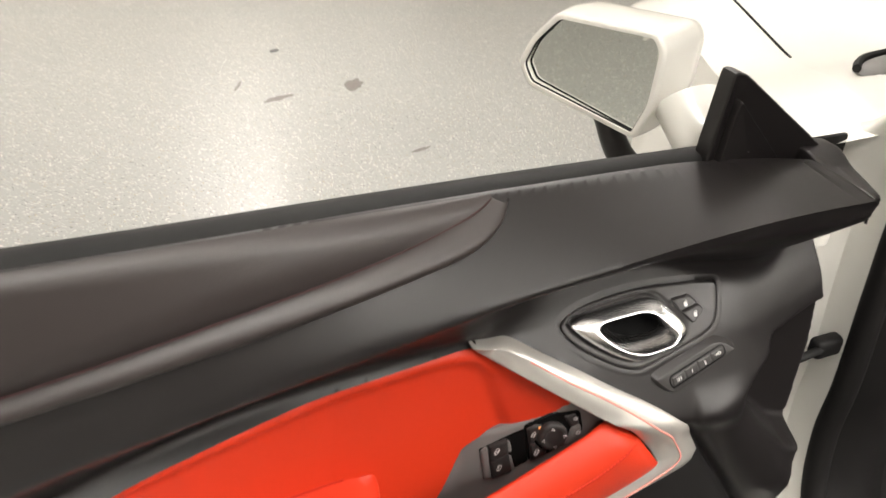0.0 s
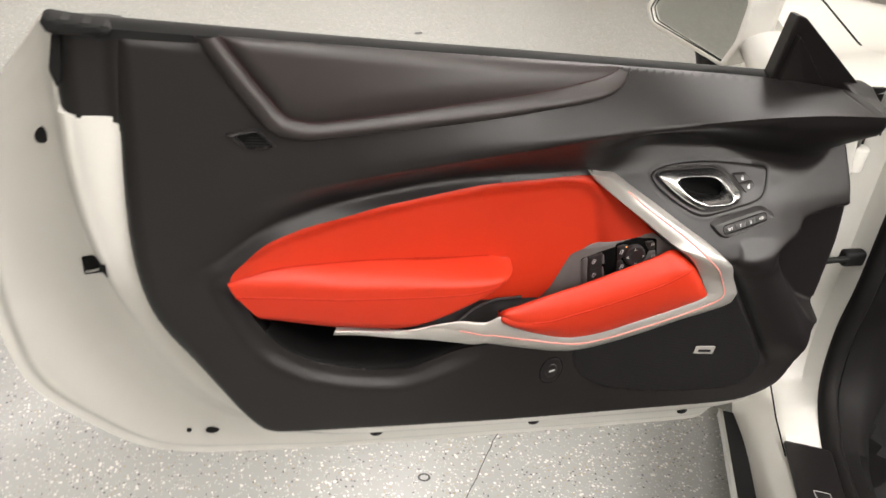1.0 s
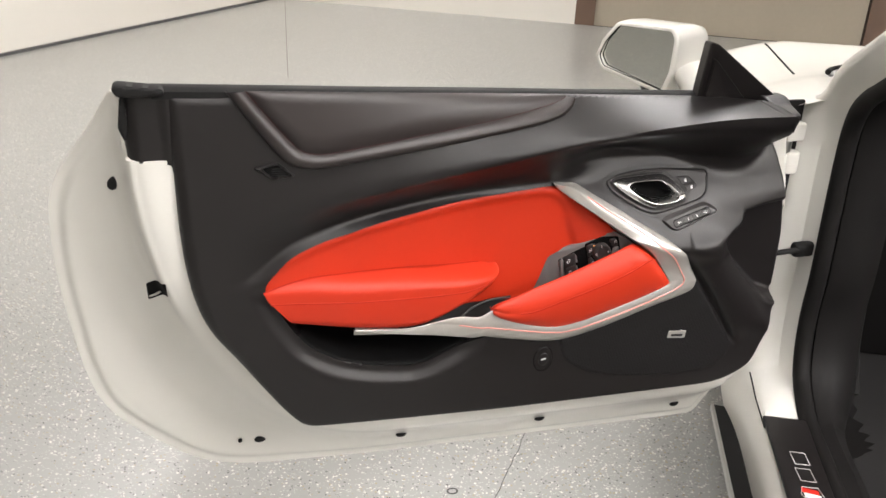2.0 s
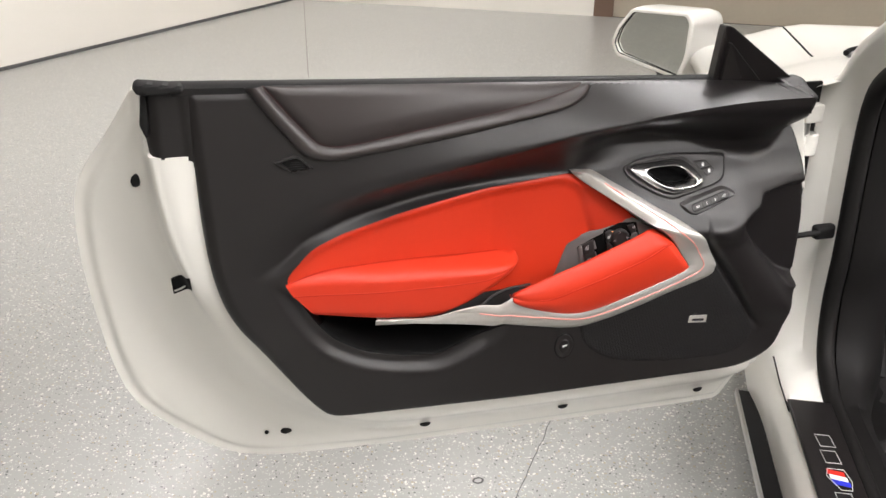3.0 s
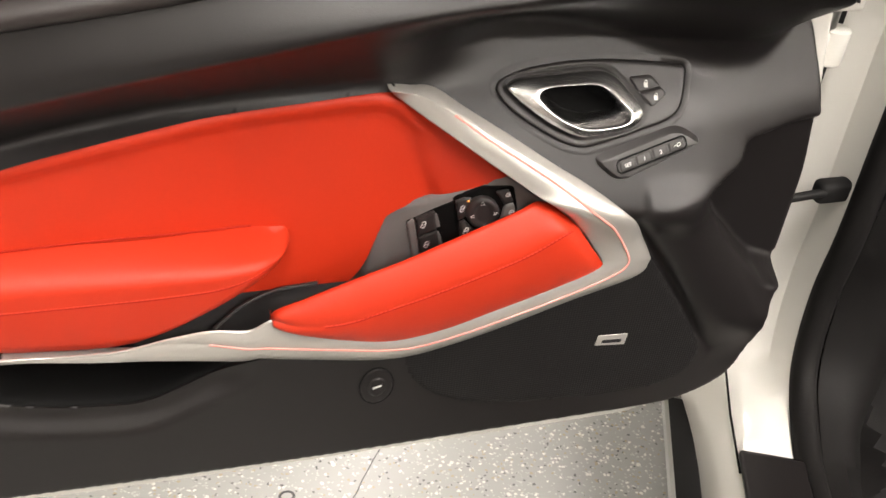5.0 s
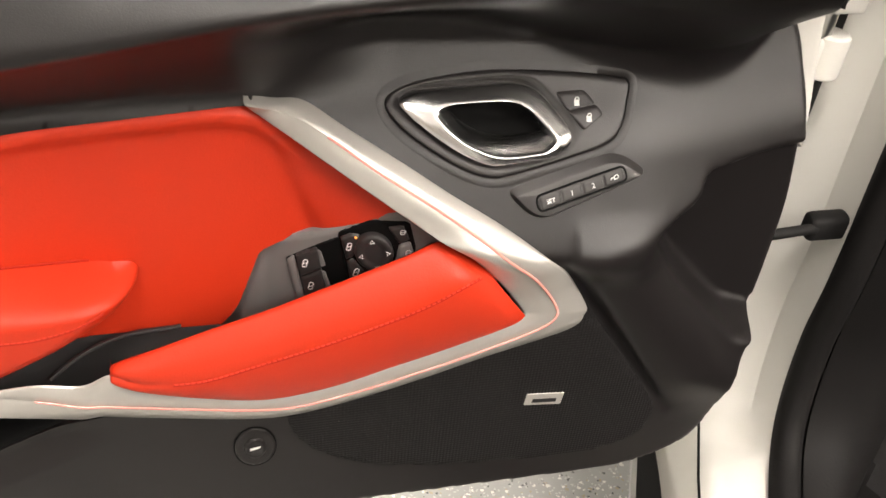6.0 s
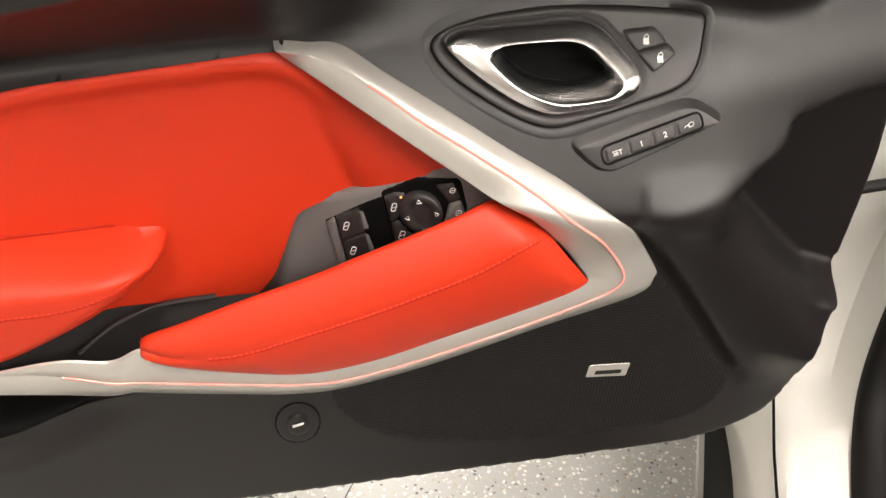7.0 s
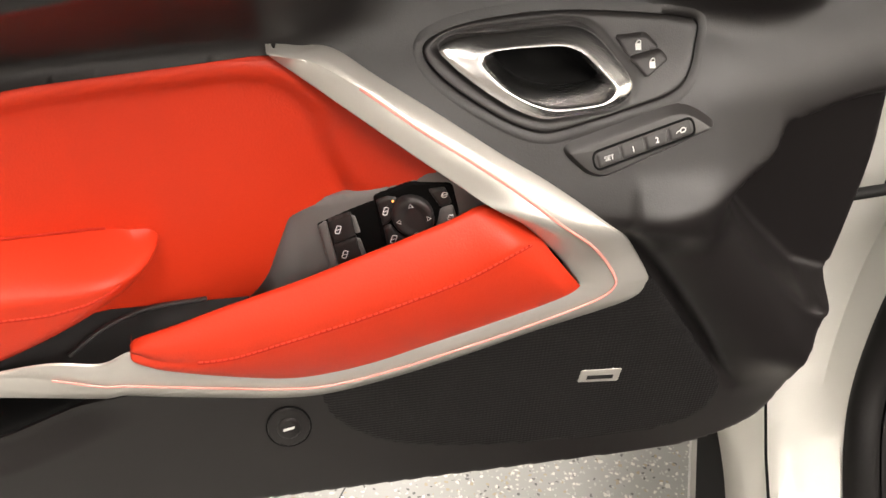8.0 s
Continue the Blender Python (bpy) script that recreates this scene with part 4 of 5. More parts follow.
badge = patch("badge", inside(rounded([(0.459, 0.5235), (0.4955, 0.5205), (0.494, 0.5045), (0.4575, 0.5085)], 0.002)), lambda x, z, s: -0.004 + roll_off(s, 0.0016, 0.0009), 0.0005, SILVER, grille, 0.004, "small silver badge")
patch("badge_bar", inside([(0.4655, 0.5160), (0.4885, 0.5140), (0.488, 0.5095), (0.465, 0.5115)]), lambda x, z, s: -0.0043 + 0 * x, 0.001, GLOSSY, grille, 0.0004)

# boot release button
for r0, r1, h, mat, nm in ((0.0172, 0.0180, 0.0006, VOID, "ring"), (0.0, 0.0174, 0.0015, BLACK, "bezel"), (0.0, 0.0093, 0.0035, BLACK, "button")):
    f = inside([(0.221 + r1 * math.cos(a), 0.4955 + 1.38 * r1 * math.sin(a)) for a in np.linspace(0, 2 * math.pi, 30)[:-1]])
    if nm == "ring":
        rel = patch("boot_release", f, lambda x, z, s: -0.0030 + 0 * x, 0.002, VOID, door, 0.001, "round boot release button")
    else:
        patch(nm, f, (lambda hh: lambda x, z, s: -0.0024 - hh + roll_off(s, 0.002, 0.0015))(h), 0.0015, mat, rel, 0.003)
patch("mark", inside([(0.2165, 0.4945), (0.225, 0.497), (0.2255, 0.4995), (0.2165, 0.4975)]), lambda x, z, s: -0.0064 + 0 * x, 0.001, MARK, rel, 0.0003)

# white shell
SHELL_PTS = [(-0.436, 0.968), (-0.482, 0.893), (-0.528, 0.835), (-0.547, 0.788), (-0.552, 0.708), (-0.547, 0.613), (-0.533, 0.489), (-0.510, 0.409), (-0.464, 0.356), (-0.388, 0.289), (-0.340, 0.262), (-0.277, 0.249), (0.008, 0.241), (0.301, 0.234), (0.645, 0.226), (0.665, 0.30), (0.640, 0.43), (0.64, 0.60), (0.62, 0.88), (0.5, 0.90), (0.1, 0.94), (-0.3, 0.965)]
SHELL = inside(rounded(SHELL_PTS, [0.006, 0.05, 0.04, 0.03, 0.04, 0.06, 0.05, 0.04, 0.04, 0.03, 0.03, 0.04, 0.06, 0.06, 0.02, 0.03, 0.02, 0.05, 0.01, 0.01, 0.05, 0.05]))
SOFT = inside(rounded([(-0.372, 1.05), (-0.36, 0.70), (-0.19, 0.414), (0.126, 0.401), (0.66, 0.394), (0.75, 0.7), (0.7, 1.05)], [0.1, 0.3, 0.2, 0.3, 0.1, 0.2, 0.1], 14))


def shell_f(x, z):
    return np.maximum(np.maximum(SHELL(x, z), -(PANEL(x, z) + 0.02)), np.where(x > -0.385, z - curve(x, BELT_Z) + 0.035, -1))


shell_f.box = SHELL.box


def shell_y(x, z, s):
    d = SOFT(x, z)
    y = curve(d, [(-0.03, 0.022), (0.0, 0.024), (0.045, 0.039), (0.078, 0.074), (0.108, 0.103), (0.15, 0.124), (0.24, 0.140)])
    step = curve(d, [(-0.03, 0.020), (0.0, 0.021), (0.044, 0.026), (0.055, 0.031), (0.066, 0.062), (0.080, 0.077), (0.108, 0.097), (0.15, 0.119), (0.24, 0.138)])
    y = y + (step - y) * smooth(0.55, 0.70, z)
    y = np.where((x > 0.3) | (z > 0.88), np.maximum(y, panel_full(x, z) + 0.02), y)
    return y + 0.007 * smooth(0.026, 0.012, -SHELL(x, z))


shell = patch("shell", shell_f, shell_y, 0.004, WHITE_CAR, door, 0.02, "white painted steel door shell")


def skin_y(x, z, s):
    top = curve(x, BELT_Y) + 0.024
    low = 0.165 + 0.03 * smooth(0.25, 0.6, z)
    return np.maximum(low + (top - low) * smooth(0.62, 0.95, z), shell_y(x, z, s) + 0.012)


def skin_f(x, z):
    return np.maximum(SHELL(x, z), z - curve(x, BELT_Z) + 0.036)


skin_f.box = SHELL.box
patch("outer_skin", skin_f, skin_y, 0.02, WHITE_CAR, door, 0.004, "white painted outer door skin")
for x, z in ((-0.2555, 0.313), (-0.002, 0.303), (0.274, 0.294), (0.574, 0.277)):
    y = float(shell_y(np.array([x]), np.array([z]), 0)[0])
    bm = bmesh.new()
    bmesh.ops.create_uvsphere(bm, u_segments=16, v_segments=8, radius=1, matrix=Matrix.Translation((x, y - 0.001, z)) @ Matrix.Diagonal((0.0105, 0.0035, 0.0068, 1)))
    part("plug", bm, RUBBER, shell, "black rubber plug")
for x, z, a, w, h in ((-0.446, 0.830, 0.5, 0.0085, 0.0115), (-0.29, 0.312, 0, 0.004, 0.004)):
    y = float(shell_y(np.array([x]), np.array([z]), 0)[0])
    bm = bmesh.new()
    bmesh.ops.create_uvsphere(bm, u_segments=16, v_segments=8, radius=1, matrix=Matrix.Translation((x, y - 0.001, z)) @ Matrix.Rotation(a, 4, "Y") @ Matrix.Diagonal((w, 0.004, h, 1)))
    part("plug", bm, RUBBER, shell, "black rubber plug")
latch = patch("latch", inside(rounded([(-0.417, 0.663), (-0.386, 0.687), (-0.385, 0.657), (-0.416, 0.631)], 0.003)), lambda x, z, s: shell_y(x, z, s) - 0.0015, 0.002, VOID, door, 0.001, "black latch slot")
sweep("claw", [(-0.413, float(shell_y(np.array([-0.413]), np.array([0.640]), 0)[0]) - 0.003, 0.640), (-0.404, float(shell_y(np.array([-0.404]), np.array([0.648]), 0)[0]) - 0.004, 0.648), (-0.396, float(shell_y(np.array([-0.396]), np.array([0.656]), 0)[0]) - 0.003, 0.656)], disc(0.0016, 8), STEEL, latch)


# black cap at the latch end and belt seals
patch("end_cap", inside(rounded([(-0.4145, 0.972), (-0.355, 0.974), (-0.350, 0.8665), (-0.4195, 0.8735), (-0.4225, 0.908)], [0.006, 0.002, 0.002, 0.006, 0.01])), lambda x, z, s: 0.019 + 0.016 * smooth(-0.40, -0.43, x) + 0.004 * smooth(-0.36, -0.375, x) + roll_off(s, 0.005, 0.005), 0.003, BLACK, door, 0.05, "black plastic end cap")
patch("end_seal", inside(rounded([(-0.4215, 0.972), (-0.4135, 0.972), (-0.4150, 0.915), (-0.4215, 0.905), (-0.4285, 0.925)], 0.004)), lambda x, z, s: 0.030 + roll_off(s, 0.003, 0.003), 0.002, RUBBER, door, 0.03, "black rubber seal beside the end cap")
patch("belt_corner", inside(rounded([(-0.4300, 0.9855), (-0.4240, 0.9905), (-0.3640, 0.9830), (-0.3640, 0.9745), (-0.4080, 0.9725), (-0.4245, 0.9745)], 0.003)), lambda x, z, s: 0.004 + roll_off(s, 0.003, 0.003), 0.0025, RUBBER, door, 0.026, "black rubber corner of the belt seal")
bx = np.linspace(-0.38, 0.52, 60)
sweep("belt_seal", np.stack([bx, curve(bx, BELT_Y) + 0.013 - 0.006 * smooth(0.25, 0.50, bx), curve(bx, BELT_Z) - 0.001], 1), [(-0.015, -0.0065), (0.011, -0.014), (0.0115, -0.003), (0.007, 0.0015), (-0.004, 0.0032), (-0.012, 0.0025), (-0.015, 0.0)], RUBBER, door, "black rubber belt seal")
sweep("window_slot_seal", np.stack([bx, curve(bx, BELT_Y) + 0.024, curve(bx, BELT_Z) - 0.022], 1), [(-0.010, -0.003), (0.010, -0.003), (0.010, 0.003), (-0.010, 0.003)], RUBBER, door, "dark seal in the window slot")
sweep("outer_belt_seal", np.stack([bx, curve(bx, BELT_Y) + 0.022, curve(bx, BELT_Z) - 0.020], 1), [(-0.008, -0.02), (0.008, -0.02), (0.008, 0.002), (0.0, 0.004), (-0.008, 0.0)], RUBBER, door, "black outer belt strip")

# end of the ledge beside the hinges
ledge = spaced(rounded([(0.622, -0.0185), (0.634, -0.016), (0.641, -0.002), (0.662, 0.050), (0.670, 0.078), (0.668, 0.102), (0.622, 0.104)], [0.002, 0.006, 0.02, 0.02, 0.012, 0.008, 0.002]), 90)
ledge_z = lambda y: 0.9155 + 0.0075 * float(smooth(0.040, 0.080, y))
rows = [[(x, y, 0.885) for x, y in offset(ledge, -0.006)], [(x, y, 0.904) for x, y in offset(ledge, -0.001)]]
rows += [[(x, y, ledge_z(y) - d) for x, y in offset(ledge, -c)] for c, d in ((0.0, 0.0045), (0.0012, 0.0015), (0.0045, 0.0))]
mid = ledge.mean(0)
rows += [[(x, y, ledge_z(y)) for x, y in mid + (ledge - mid) * k] for k in (0.7, 0.35, 0.01)]
loft("ledge_end", rows, BLACK, door, "black plastic end of the door's top ledge", closed=True)

# sail panel
SAIL = spaced(rounded([(0.508, 1.016), (0.495, 0.900), (0.56, 0.888), (0.690, 0.876), (0.668, 0.910), (0.523, 1.013)], 0.005), 120)
SAIL_IN = spaced(rounded([(0.5195, 0.990), (0.508, 0.905), (0.56, 0.893), (0.618, 0.890)], 0.006), 120)
rows = [[(x, y, z) for x, z in p] for p, y in ((SAIL, 0.104), (SAIL, 0.0865), (offset(SAIL, -0.0015), 0.0850), (offset(SAIL, -0.004), 0.0850))]
sail = loft("sail_panel", rows + [[(x, 0.0900, z) for x, z in SAIL_IN + (SAIL_IN.mean(0) - SAIL_IN) * 0.02]], BLACK, door, "black triangular mirror base cover", closed=True)
mid = SAIL_IN.mean(0)
rows = [[(mid[0] + k * (x - mid[0]), y, mid[1] + k * (z - mid[1])) for x, z in SAIL_IN] for k, y in ((1.0, 0.092), (1.0, 0.0835), (0.96, 0.0815), (0.85, 0.0820), (0.5, 0.0855), (0.01, 0.0865))]
loft("sail_cover", rows, BLACK, sail, closed=True)

# wing mirror, turned away from the door's plane
MIRROR_AT = Matrix.Translation((0.461, 0.279, -0.010)) @ Matrix.Rotation(radians(-63), 4, "Z") @ Matrix.Diagonal((1.1, 1, 1, 1))
HOUSE_PTS = rounded([(-0.026, 1.022), (0.084, 1.029), (0.096, 1.012), (0.094, 0.950), (0.080, 0.906), (-0.052, 0.928), (-0.066, 0.952), (-0.054, 0.985)], 0.009)
HOUSE = inside(HOUSE_PTS)


def GLASS(x, z):
    return HOUSE(x, z) + 0.0065


GLASS.box = HOUSE.box


def house_f(x, z):
    return np.maximum(HOUSE(x, z), -GLASS(x, z) - 0.0005)


house_f.box = HOUSE.box
cen = HOUSE_PTS.mean(0)
verts, faces, n = [], [], len(HOUSE_PTS)
for dy, k, dx in ((0.0, 1.0, 0.0), (0.03, 1.03, 0.0), (0.065, 1.0, 0.004), (0.095, 0.86, 0.010), (0.115, 0.60, 0.016), (0.122, 0.25, 0.02)):
    verts += [(cen[0] + dx + k * (p[0] - cen[0]), dy, cen[1] + 0.1 * dx + k * (p[1] - cen[1])) for p in HOUSE_PTS]
for r in range(5):
    faces += [(r * n + i, r * n + (i + 1) % n, (r + 1) * n + (i + 1) % n, (r + 1) * n + i) for i in range(n)]
faces.append(tuple(5 * n + i for i in range(n)))
housing = linked("mirror_housing", verts, faces, WHITE_CAR, door, "white painted wing mirror housing", 60)
housing.matrix_basis = MIRROR_AT
rim = patch("rim", house_f, lambda x, z, s: -0.004 + roll_off(-HOUSE(x, z), 0.005, 0.004), 0.002, WHITE_CAR, housing, 0.012, "white rim of the wing mirror")
patch("mirror_glass", GLASS, lambda x, z, s: 0.0025 - 0.035 * (x - 0.015) - 0.04 * (z - 0.96), 0.004, MIRROR, housing, 0, "silvered mirror glass")
gap = offset(HOUSE_PTS, -0.0062)
sweep("glass_seal", [(p[0], 0.0005, p[1]) for p in gap], disc(0.0022, 6), RUBBER, housing, closed=True, up=(0, 1, 0))
sweep("mirror_foot", open_curve([(0.525, 0.125, 0.825), (0.530, 0.19, 0.838), (0.520, 0.245, 0.855), (0.505, 0.275, 0.910)], 8), disc(0.018, 14, 0.8), BLACK, door, "black foot of the wing mirror")

sweep("mirror_neck", open_curve([(0.560, 0.122, 0.898), (0.562, 0.160, 0.905), (0.560, 0.215, 0.940)], 8), disc(0.040, 20, 0.75), WHITE_CAR, housing, "white painted neck of the wing mirror").matrix_basis = MIRROR_AT.inverted()

# ---- the car beside it ----
car = thing("car", "white car body seen at its open door frame", "car")
C0 = np.array((0.674, -0.044))
CU = np.array((0.420, 0.9075))
CV = np.array((0.9075, -0.420))


def at(u, v, z):
    """From along-the-car, inboard and up to the world."""
    p = C0 + CU * u + CV * v
    return (p[0], p[1], z)


PATHUZ = open_curve([(-1.25, 0.318), (-0.5, 0.318), (-0.136, 0.318), (0.041, 0.324), (0.125, 0.362), (0.165, 0.470), (0.162, 0.555), (0.172, 0.700), (0.177, 0.800), (0.174, 0.852), (0.156, 0.897), (0.108, 0.937), (0.053, 0.965), (-0.35, 1.16)], 12)
SILL_PROF = [(-0.020, 0.160), (-0.019, 0.100), (-0.017, 0.060), (-0.012, 0.010), (0.002, -0.012), (0.035, -0.014), (0.062, -0.012), (0.068, 0.0)]
PILLAR_PROF = [(-0.045, 0.150), (-0.040, 0.090), (-0.026, 0.070), (0.0, 0.058), (0.030, 0.050), (0.052, 0.044), (0.064, 0.015), (0.068, 0.0)]
SCREEN_PROF = [(0.050, 0.058), (0.040, 0.056), (0.034, 0.050), (0.034, 0.042), (0.040, 0.034), (0.052, 0.026), (0.062, 0.010), (0.068, 0.0)]


def opening_strip(name, prof_a, prof_b, mat, label, parent, prof_c=None):
    tan = np.gradient(PATHUZ, axis=0)
    tan /= np.linalg.norm(tan, axis=1)[:, None]
    verts, faces, k = [], [], len(prof_a)
    for (u, z), t in zip(PATHUZ, tan):
        n = (t[1], -t[0])
        w = float(smooth(0.1, 0.9, t[1]))
        top = float(smooth(0.80, 0.90, z))
        for (va, na), (vb, nb), (vc, nc) in zip(prof_a, prof_b, prof_c or prof_b):
            if z > 0.6:
                v, d = vb * (1 - top) + vc * top, nb * (1 - top) + nc * top
            else:
                v, d = va * (1 - w) + vb * w, na * (1 - w) + nb * w
            verts.append(at(u + n[0] * d, v, z + n[1] * d))
    for i in range(len(PATHUZ) - 1):
        for c in range(k - 1):
            faces.append((i * k + c, (i + 1) * k + c, (i + 1) * k + c + 1, i * k + c + 1))
    return linked(name, verts, faces, mat, parent, label, 50)


opening_strip("door_frame", SILL_PROF, PILLAR_PROF, WHITE_CAR, "white painted sill and hinge pillar", car, SCREEN_PROF)
ring = disc(0.017, 12)
opening_strip("door_seal", [(0.083 + a, b - 0.006) for a, b in ring + ring[:1]], [(0.083 + a, b - 0.006) for a, b in ring + ring[:1]], INTERIOR, "black rubber door seal", car)
opening_strip("inner_trim", [(0.105, 0.0), (0.13, -0.002), (0.16, 0.03), (0.18, 0.10), (0.60, 0.12)], [(0.105, 0.0), (0.14, -0.004), (0.20, 0.03), (0.24, 0.14), (0.26, 0.40)], INTERIOR, "black plastic footwell trim", car)


def cabin_box(name, u0, v0, z0, u1, v1, z1, mat, parent, label, bevel=0.01):
    """A rounded block set out along the car."""
    bm = box_bm(u0, v0, z0, u1, v1, z1, bevel)
    for v in bm.verts:
        v.co = Vector(at(v.co.x, v.co.y, v.co.z))
    return part(name, bm, mat, parent, label)


cabin_box("footwell_carpet", -1.3, 0.13, 0.20, 1.0, 1.34, 0.22, CARPET, car, "black footwell carpet")
cabin_box("bulkhead", 0.50, 0.13, 0.22, 0.56, 1.30, 0.80, INTERIOR, car, "black lower dashboard")
# two unseen dark panels added to block light and darken reflections
cabin_box("far_side_blocker", -1.3, 1.28, 0.22, 0.50, 1.34, 0.92, INTERIOR, car, "unseen dark panel closing the cabin's far side against light")
cabin_box("rear_blocker", -1.36, 0.10, 0.22, -1.30, 1.34, 0.92, INTERIOR, car, "unseen dark panel closing the cabin's back against light")
rest = sweep("footrest", [at(0.30, 0.235, 0.225), at(0.46, 0.235, 0.420)], [(-0.035, -0.012), (0.035, -0.012), (0.035, 0.006), (0.028, 0.010), (-0.028, 0.010), (-0.035, 0.006)], RUBBER, car, "black ribbed footrest")
for k in range(7):
    a = 0.10 + 0.13 * k
    sweep("rib", [at(0.30 + 0.16 * a, 0.210, 0.237 + 0.195 * a), at(0.30 + 0.16 * a, 0.260, 0.237 + 0.195 * a)], disc(0.004, 6), RUBBER, rest)

# sill plate with the outlined letters left as plain bars
bm = box_bm(-0.78, -0.006, 0.0, 0.0, 0.074, 0.006, 0.005, 3)
for v in bm.verts:
    v.co = Vector(at(v.co.x, v.co.y, v.co.z + 0.331))
plate = part("sill_plate", bm, BLACK, car, "black plastic sill plate with outlined bars and a coloured emblem")
for u0 in (-0.110, -0.156, -0.268, -0.314, -0.360):
    loop = [at(u0 + a, 0.034 + b - 0.10 * a, 0.3378) for a, b in ((0, -0.0125), (0, 0.0125), (-0.034, 0.0125), (-0.034, -0.0125))]
    sweep("bar_outline", loop, disc(0.0006, 5), MARK, plate, closed=True)
loop = [at(-0.206 + a, 0.036 + b, 0.3378) for a, b in ((0, -0.013), (0, 0.013), (-0.030, 0.020), (-0.054, 0.015), (-0.054, -0.002), (-0.020, -0.018))]
sweep("bar_outline", loop, disc(0.0006, 5), MARK, plate, closed=True)
for k, mat in enumerate((ENAMEL_RED, MARK, BLUE)):
    bm = box_bm(-0.2235 - 0.0125 * k + 0.0005, 0.021 + 0.002 * k, 0, -0.211 - 0.0125 * k, 0.048 + 0.002 * k, 0.0012)
    for v in bm.verts:
        v.co = Vector(at(v.co.x + (v.co.y - 0.036) * -0.2, v.co.y, v.co.z + 0.3368))
    part("emblem_bar", bm, mat, plate)

# rocker moulding and outer rocker
sweep("rocker_moulding", [at(0.19, -0.039, 0.222), at(-1.25, -0.039, 0.222)], [(-0.018, -0.008), (0.018, -0.008), (0.018, 0.004), (-0.018, 0.002)], RUBBER, car, "black rocker moulding")
sweep("rocker_edge", [at(0.19, -0.0590, 0.222), at(-1.25, -0.0590, 0.222)], [(-0.003, -0.008), (0.003, -0.008), (0.003, 0.006), (-0.003, 0.006)], STEEL, car, "thin bright edge of the moulding")

# hood, fender and windscreen pillar
def hood_z(u, v):
    return 0.868 + 0.045 * smooth(-0.10, 0.12, v) - 0.034 * smooth(0.33, 0.56, u) - 0.30 * smooth(0.86, 1.75, u)


def sheet(name, u0, u1, v0, v1, zf, mat, parent, label, nu=30, nv=16):
    verts = [at(u, v, float(zf(u, v))) for u in np.linspace(u0, u1, nu) for v in np.linspace(v0, v1, nv)]
    faces = [(i * nv + j, (i + 1) * nv + j, (i + 1) * nv + j + 1, i * nv + j + 1) for i in range(nu - 1) for j in range(nv - 1)]
    return linked(name, verts, faces, mat, parent, label, 60)


sheet("hood", 0.20, 1.75, 0.053, 0.9, hood_z, WHITE_CAR, car, "white painted bonnet")
sheet("fender", 0.20, 1.75, -0.055, 0.0535, hood_z, WHITE_CAR, car, "white painted front wing")
def arch_z(u):
    """Lower edge of the front wing: the sill line, then the rise of the wheel arch."""
    return 0.25 + (float(hood_z(u, -0.055)) - 0.035 - 0.25) * float(smooth(0.79, 0.855, u))


sheet("fender_side", 0.25, 1.75, -0.085, -0.055, lambda u, v: arch_z(u) + (hood_z(u, -0.055) - arch_z(u)) * np.sqrt(np.clip((v + 0.085) / 0.03, 0, 1)), WHITE_CAR, car, "white painted front wing side", 90)

sweep("hood_gap", [at(u, 0.0535, float(hood_z(u, 0.0535)) + 0.0006) for u in np.linspace(0.54, 0.90, 12)], disc(0.0022, 6), VOID, car, "dark gap at the bonnet's edge")

# check strap and hinges
strap = sweep("check_strap", [at(0.16, 0.035, 0.614), (0.645, 0.07, 0.618)], disc(0.0055, 10), RUBBER, car, "black door check strap")
bm = box_bm(0.766, 0.082, 0.598, 0.812, 0.104, 0.626, 0.007, 3)
part("strap_stop", bm, RUBBER, strap, "black rubber stop")
# dark strip put in for the shade between door and pillar
part("gap_shade_strip", box_bm(0.730, 0.128, 0.46, 0.746, 0.140, 0.770, 0.003), RUBBER, car, "dark strip standing in for the shade of the hinge gap")
hinge = part("hinge", box_bm(0.714, 0.108, 0.826, 0.752, 0.136, 0.860, 0.004, 3), WHITE_CAR, car, "white painted door hinge")
bm = bmesh.new()
bmesh.ops.create_cone(bm, segments=20, cap_ends=True, radius1=0.0075, radius2=0.0075, depth=0.108, matrix=Matrix.Translation((0.733, 0.128, 0.808)))
part("hinge_pin", bm, STEEL, hinge)
bm = bmesh.new()
bmesh.ops.create_cone(bm, segments=24, cap_ends=True, radius1=0.0165, radius2=0.0165, depth=0.042, matrix=Matrix.Translation((0.744, 0.128, 0.781)))
bmesh.ops.bevel(bm, geom=[e for e in bm.edges if abs(e.verts[0].co.z - e.verts[1].co.z) < 1e-5], offset=0.006, segments=3, affect="EDGES", profile=0.6)
part("hinge_knuckle", bm, WHITE_CAR, hinge)
part("hinge_leaf", box_bm(0.720, 0.118, 0.765, 0.748, 0.134, 0.799, 0.005, 3), WHITE_CAR, hinge)
patch("end_flange", inside(rounded([(0.668, 0.858), (0.690, 0.862), (0.704, 0.856), (0.708, 0.828), (0.716, 0.788), (0.7275, 0.741), (0.7355, 0.697), (0.705, 0.72), (0.675, 0.80)], [0.008, 0.01, 0.01, 0.03, 0.05, 0.05, 0.003, 0.02, 0.02])), lambda x, z, s: 0.098 + roll_off(s, 0.006, 0.005), 0.002, WHITE_CAR, door, 0.03, "white end flange of the door")
# flat dark panel in place of the shaded space behind the hinges
part("hinge_gap", box_bm(0.690, 0.142, 0.40, 0.765, 0.150, 0.895, 0.003), RUBBER, car, "dark panel standing in for the shaded hollow behind the hinges")

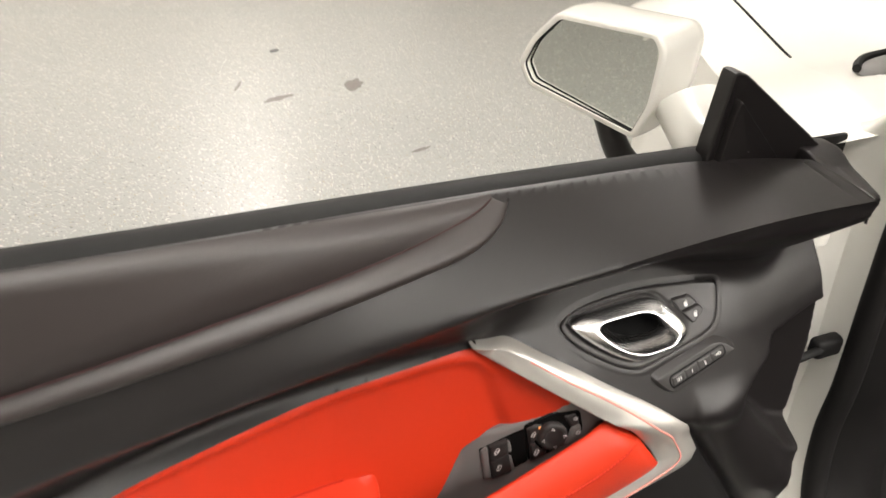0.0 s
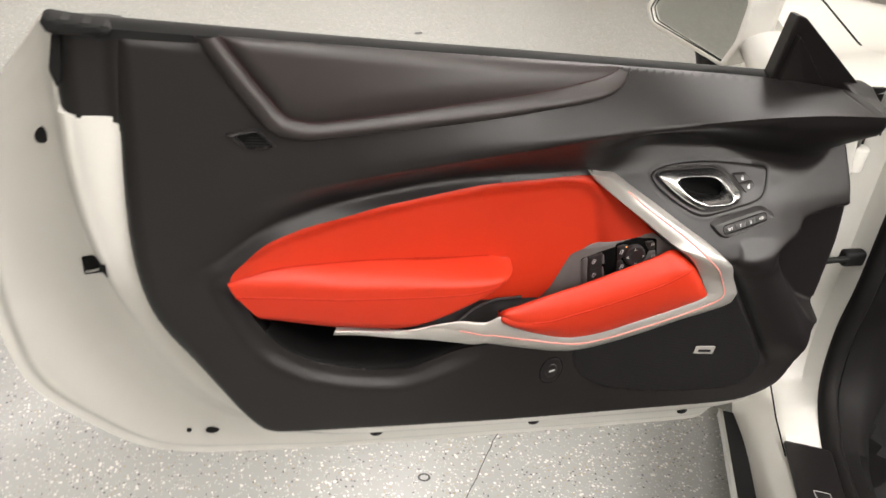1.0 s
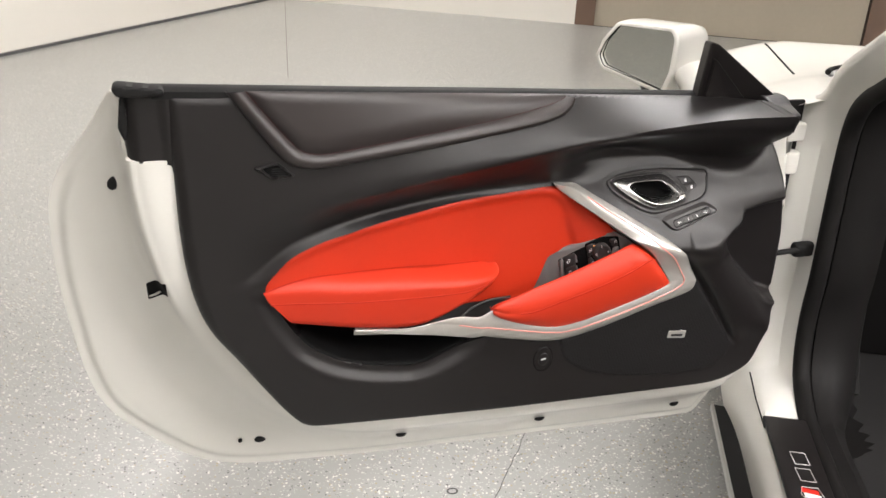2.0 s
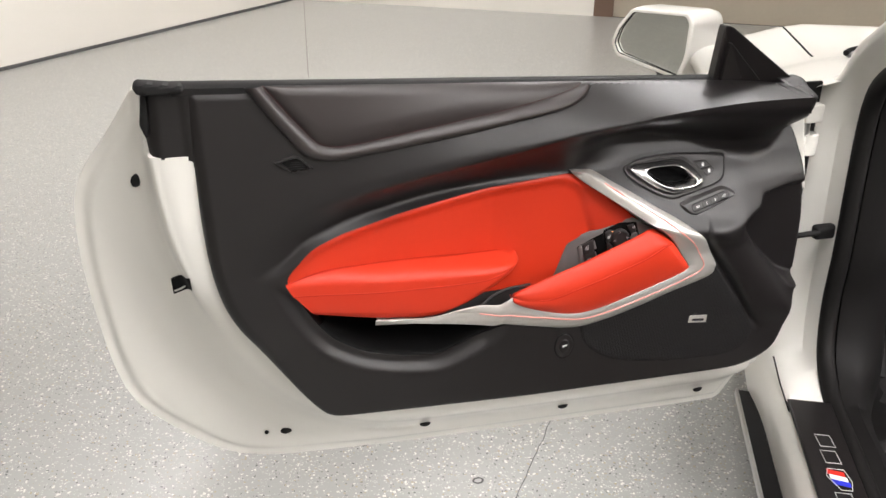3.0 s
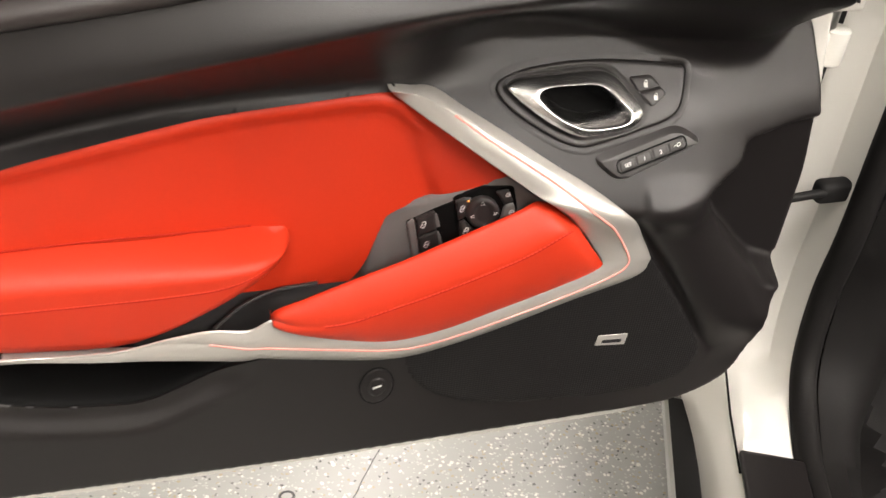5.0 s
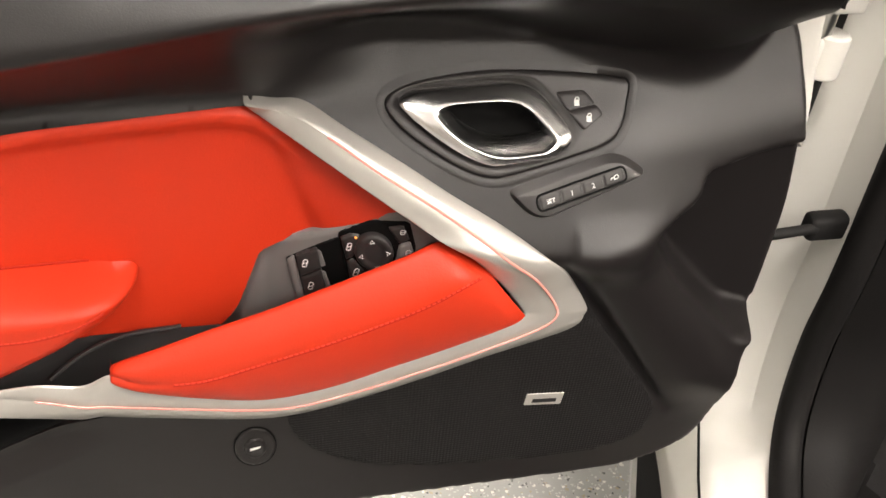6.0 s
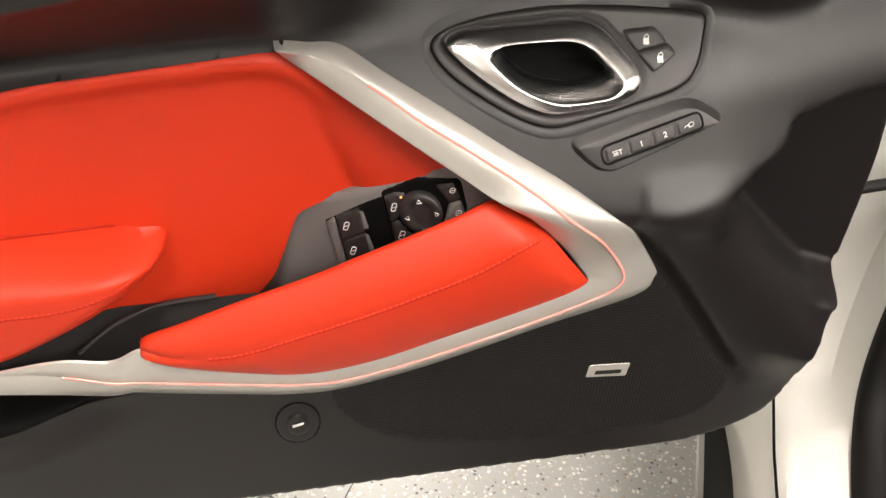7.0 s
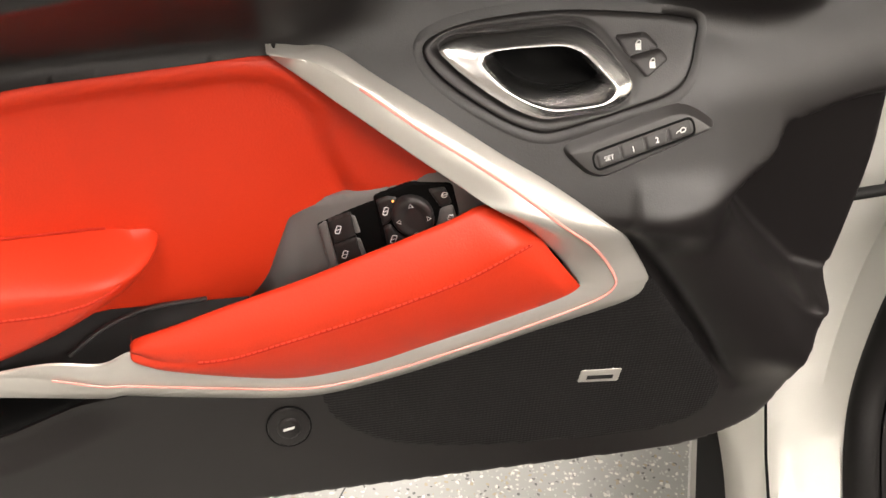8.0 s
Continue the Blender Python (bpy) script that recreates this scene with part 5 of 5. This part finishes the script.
# dark seam where the wing meets the sill
sweep("panel_gap", [at(0.137, -0.010, 0.346), at(0.06, -0.009, 0.334), at(-0.03, -0.006, 0.328)], disc(0.0016, 6), VOID, car, "dark panel gap")
# cap at the foot of the windscreen
turn = Matrix.Translation((1.000, 0.284, 0.905)) @ Matrix.Rotation(0.14, 4, "Z")
bm = bmesh.new()
bmesh.ops.create_uvsphere(bm, u_segments=24, v_segments=12, radius=1, matrix=turn @ Matrix.Diagonal((0.088, 0.028, 0.012, 1)))
cap = part("wiper_cap", bm, SWITCH_GREY, car, "grey rounded wiper cap")
sweep("wiper_arm", [turn @ Vector((x, 0.030 - 0.9 * max(-x - 0.02, 0) ** 2 * 6, 0.006)) for x in np.linspace(-0.088, 0.25, 18)], disc(0.006, 8), RUBBER, cap, "black wiper arm")

# marks on the floor
def smear(x, y, w, h, turn, mat, name, label):
    n = 18
    pts = [(x + math.cos(turn) * w * r * math.cos(a) - math.sin(turn) * h * r * math.sin(a), y + math.sin(turn) * w * r * math.cos(a) + math.cos(turn) * h * r * math.sin(a), 0.0008) for a, r in ((2 * math.pi * i / n, random.uniform(0.6, 1.0)) for i in range(n))]
    return tagged(linked(name, pts, [tuple(range(n))], mat), label, "stain", kind="structure")


SCUFF = material("dull_scuff", (0.17, 0.155, 0.14), 0.4, grain=0.3, grain_scale=90, blotch=0.2)
SCUFF_DARK = material("dark_scuff", (0.06, 0.06, 0.06), 0.4, grain=0.3, grain_scale=120, blotch=0.2)
for x, y, w, h, t in ((0.722, 2.506, 0.075, 0.022, 0.35), (1.037, 2.56, 0.075, 0.04, 0.9), (0.61, 2.66, 0.07, 0.007, 1.1), (1.06, 1.95, 0.05, 0.012, 0.3)):
    smear(x, y, w, h, t, SCUFF, "floor_scuff", "dull brown scuff on the grey floor")
smear(0.847, 3.004, 0.03, 0.018, 0.8, SCUFF_DARK, "floor_scuff", "small dark scuff on the grey floor")
for x, y in ((-0.060, 0.465), (0.162, 0.270)):
    sweep("floor_ring", [(x + 0.011 * math.cos(a), y + 0.009 * math.sin(a), 0.0005) for a in np.linspace(0, 2 * math.pi, 16)[:-1]], disc(0.0022, 6, 0.4), SCUFF_DARK, closed=True)
    tagged(bpy.context.scene.collection.objects[-1], "small dark ring mark on the floor", "stain", kind="structure")
crack = open_curve([(0.95, 1.16, 0.0004), (0.70, 0.83, 0.0004), (0.439, 0.482, 0.0004), (0.385, 0.418, 0.0004), (0.332, 0.342, 0.0004), (0.255, 0.236, 0.0004), (0.10, 0.02, 0.0004), (-0.05, -0.2, 0.0004)], 10)
crack[:, 0] += [random.uniform(-0.003, 0.003) for _ in crack]
tagged(sweep("floor_crack", crack, disc(0.0011, 5, 0.3), SCUFF_DARK), "fine dark crack in the floor coating", "crack", kind="structure")
tagged(sweep("floor_joint", [(0.59, 6.95, 0.0), (0.27, 4.1, 0.0)], disc(0.003, 6, 0.2), SCUFF), "straight joint in the grey floor", "joint", kind="structure")
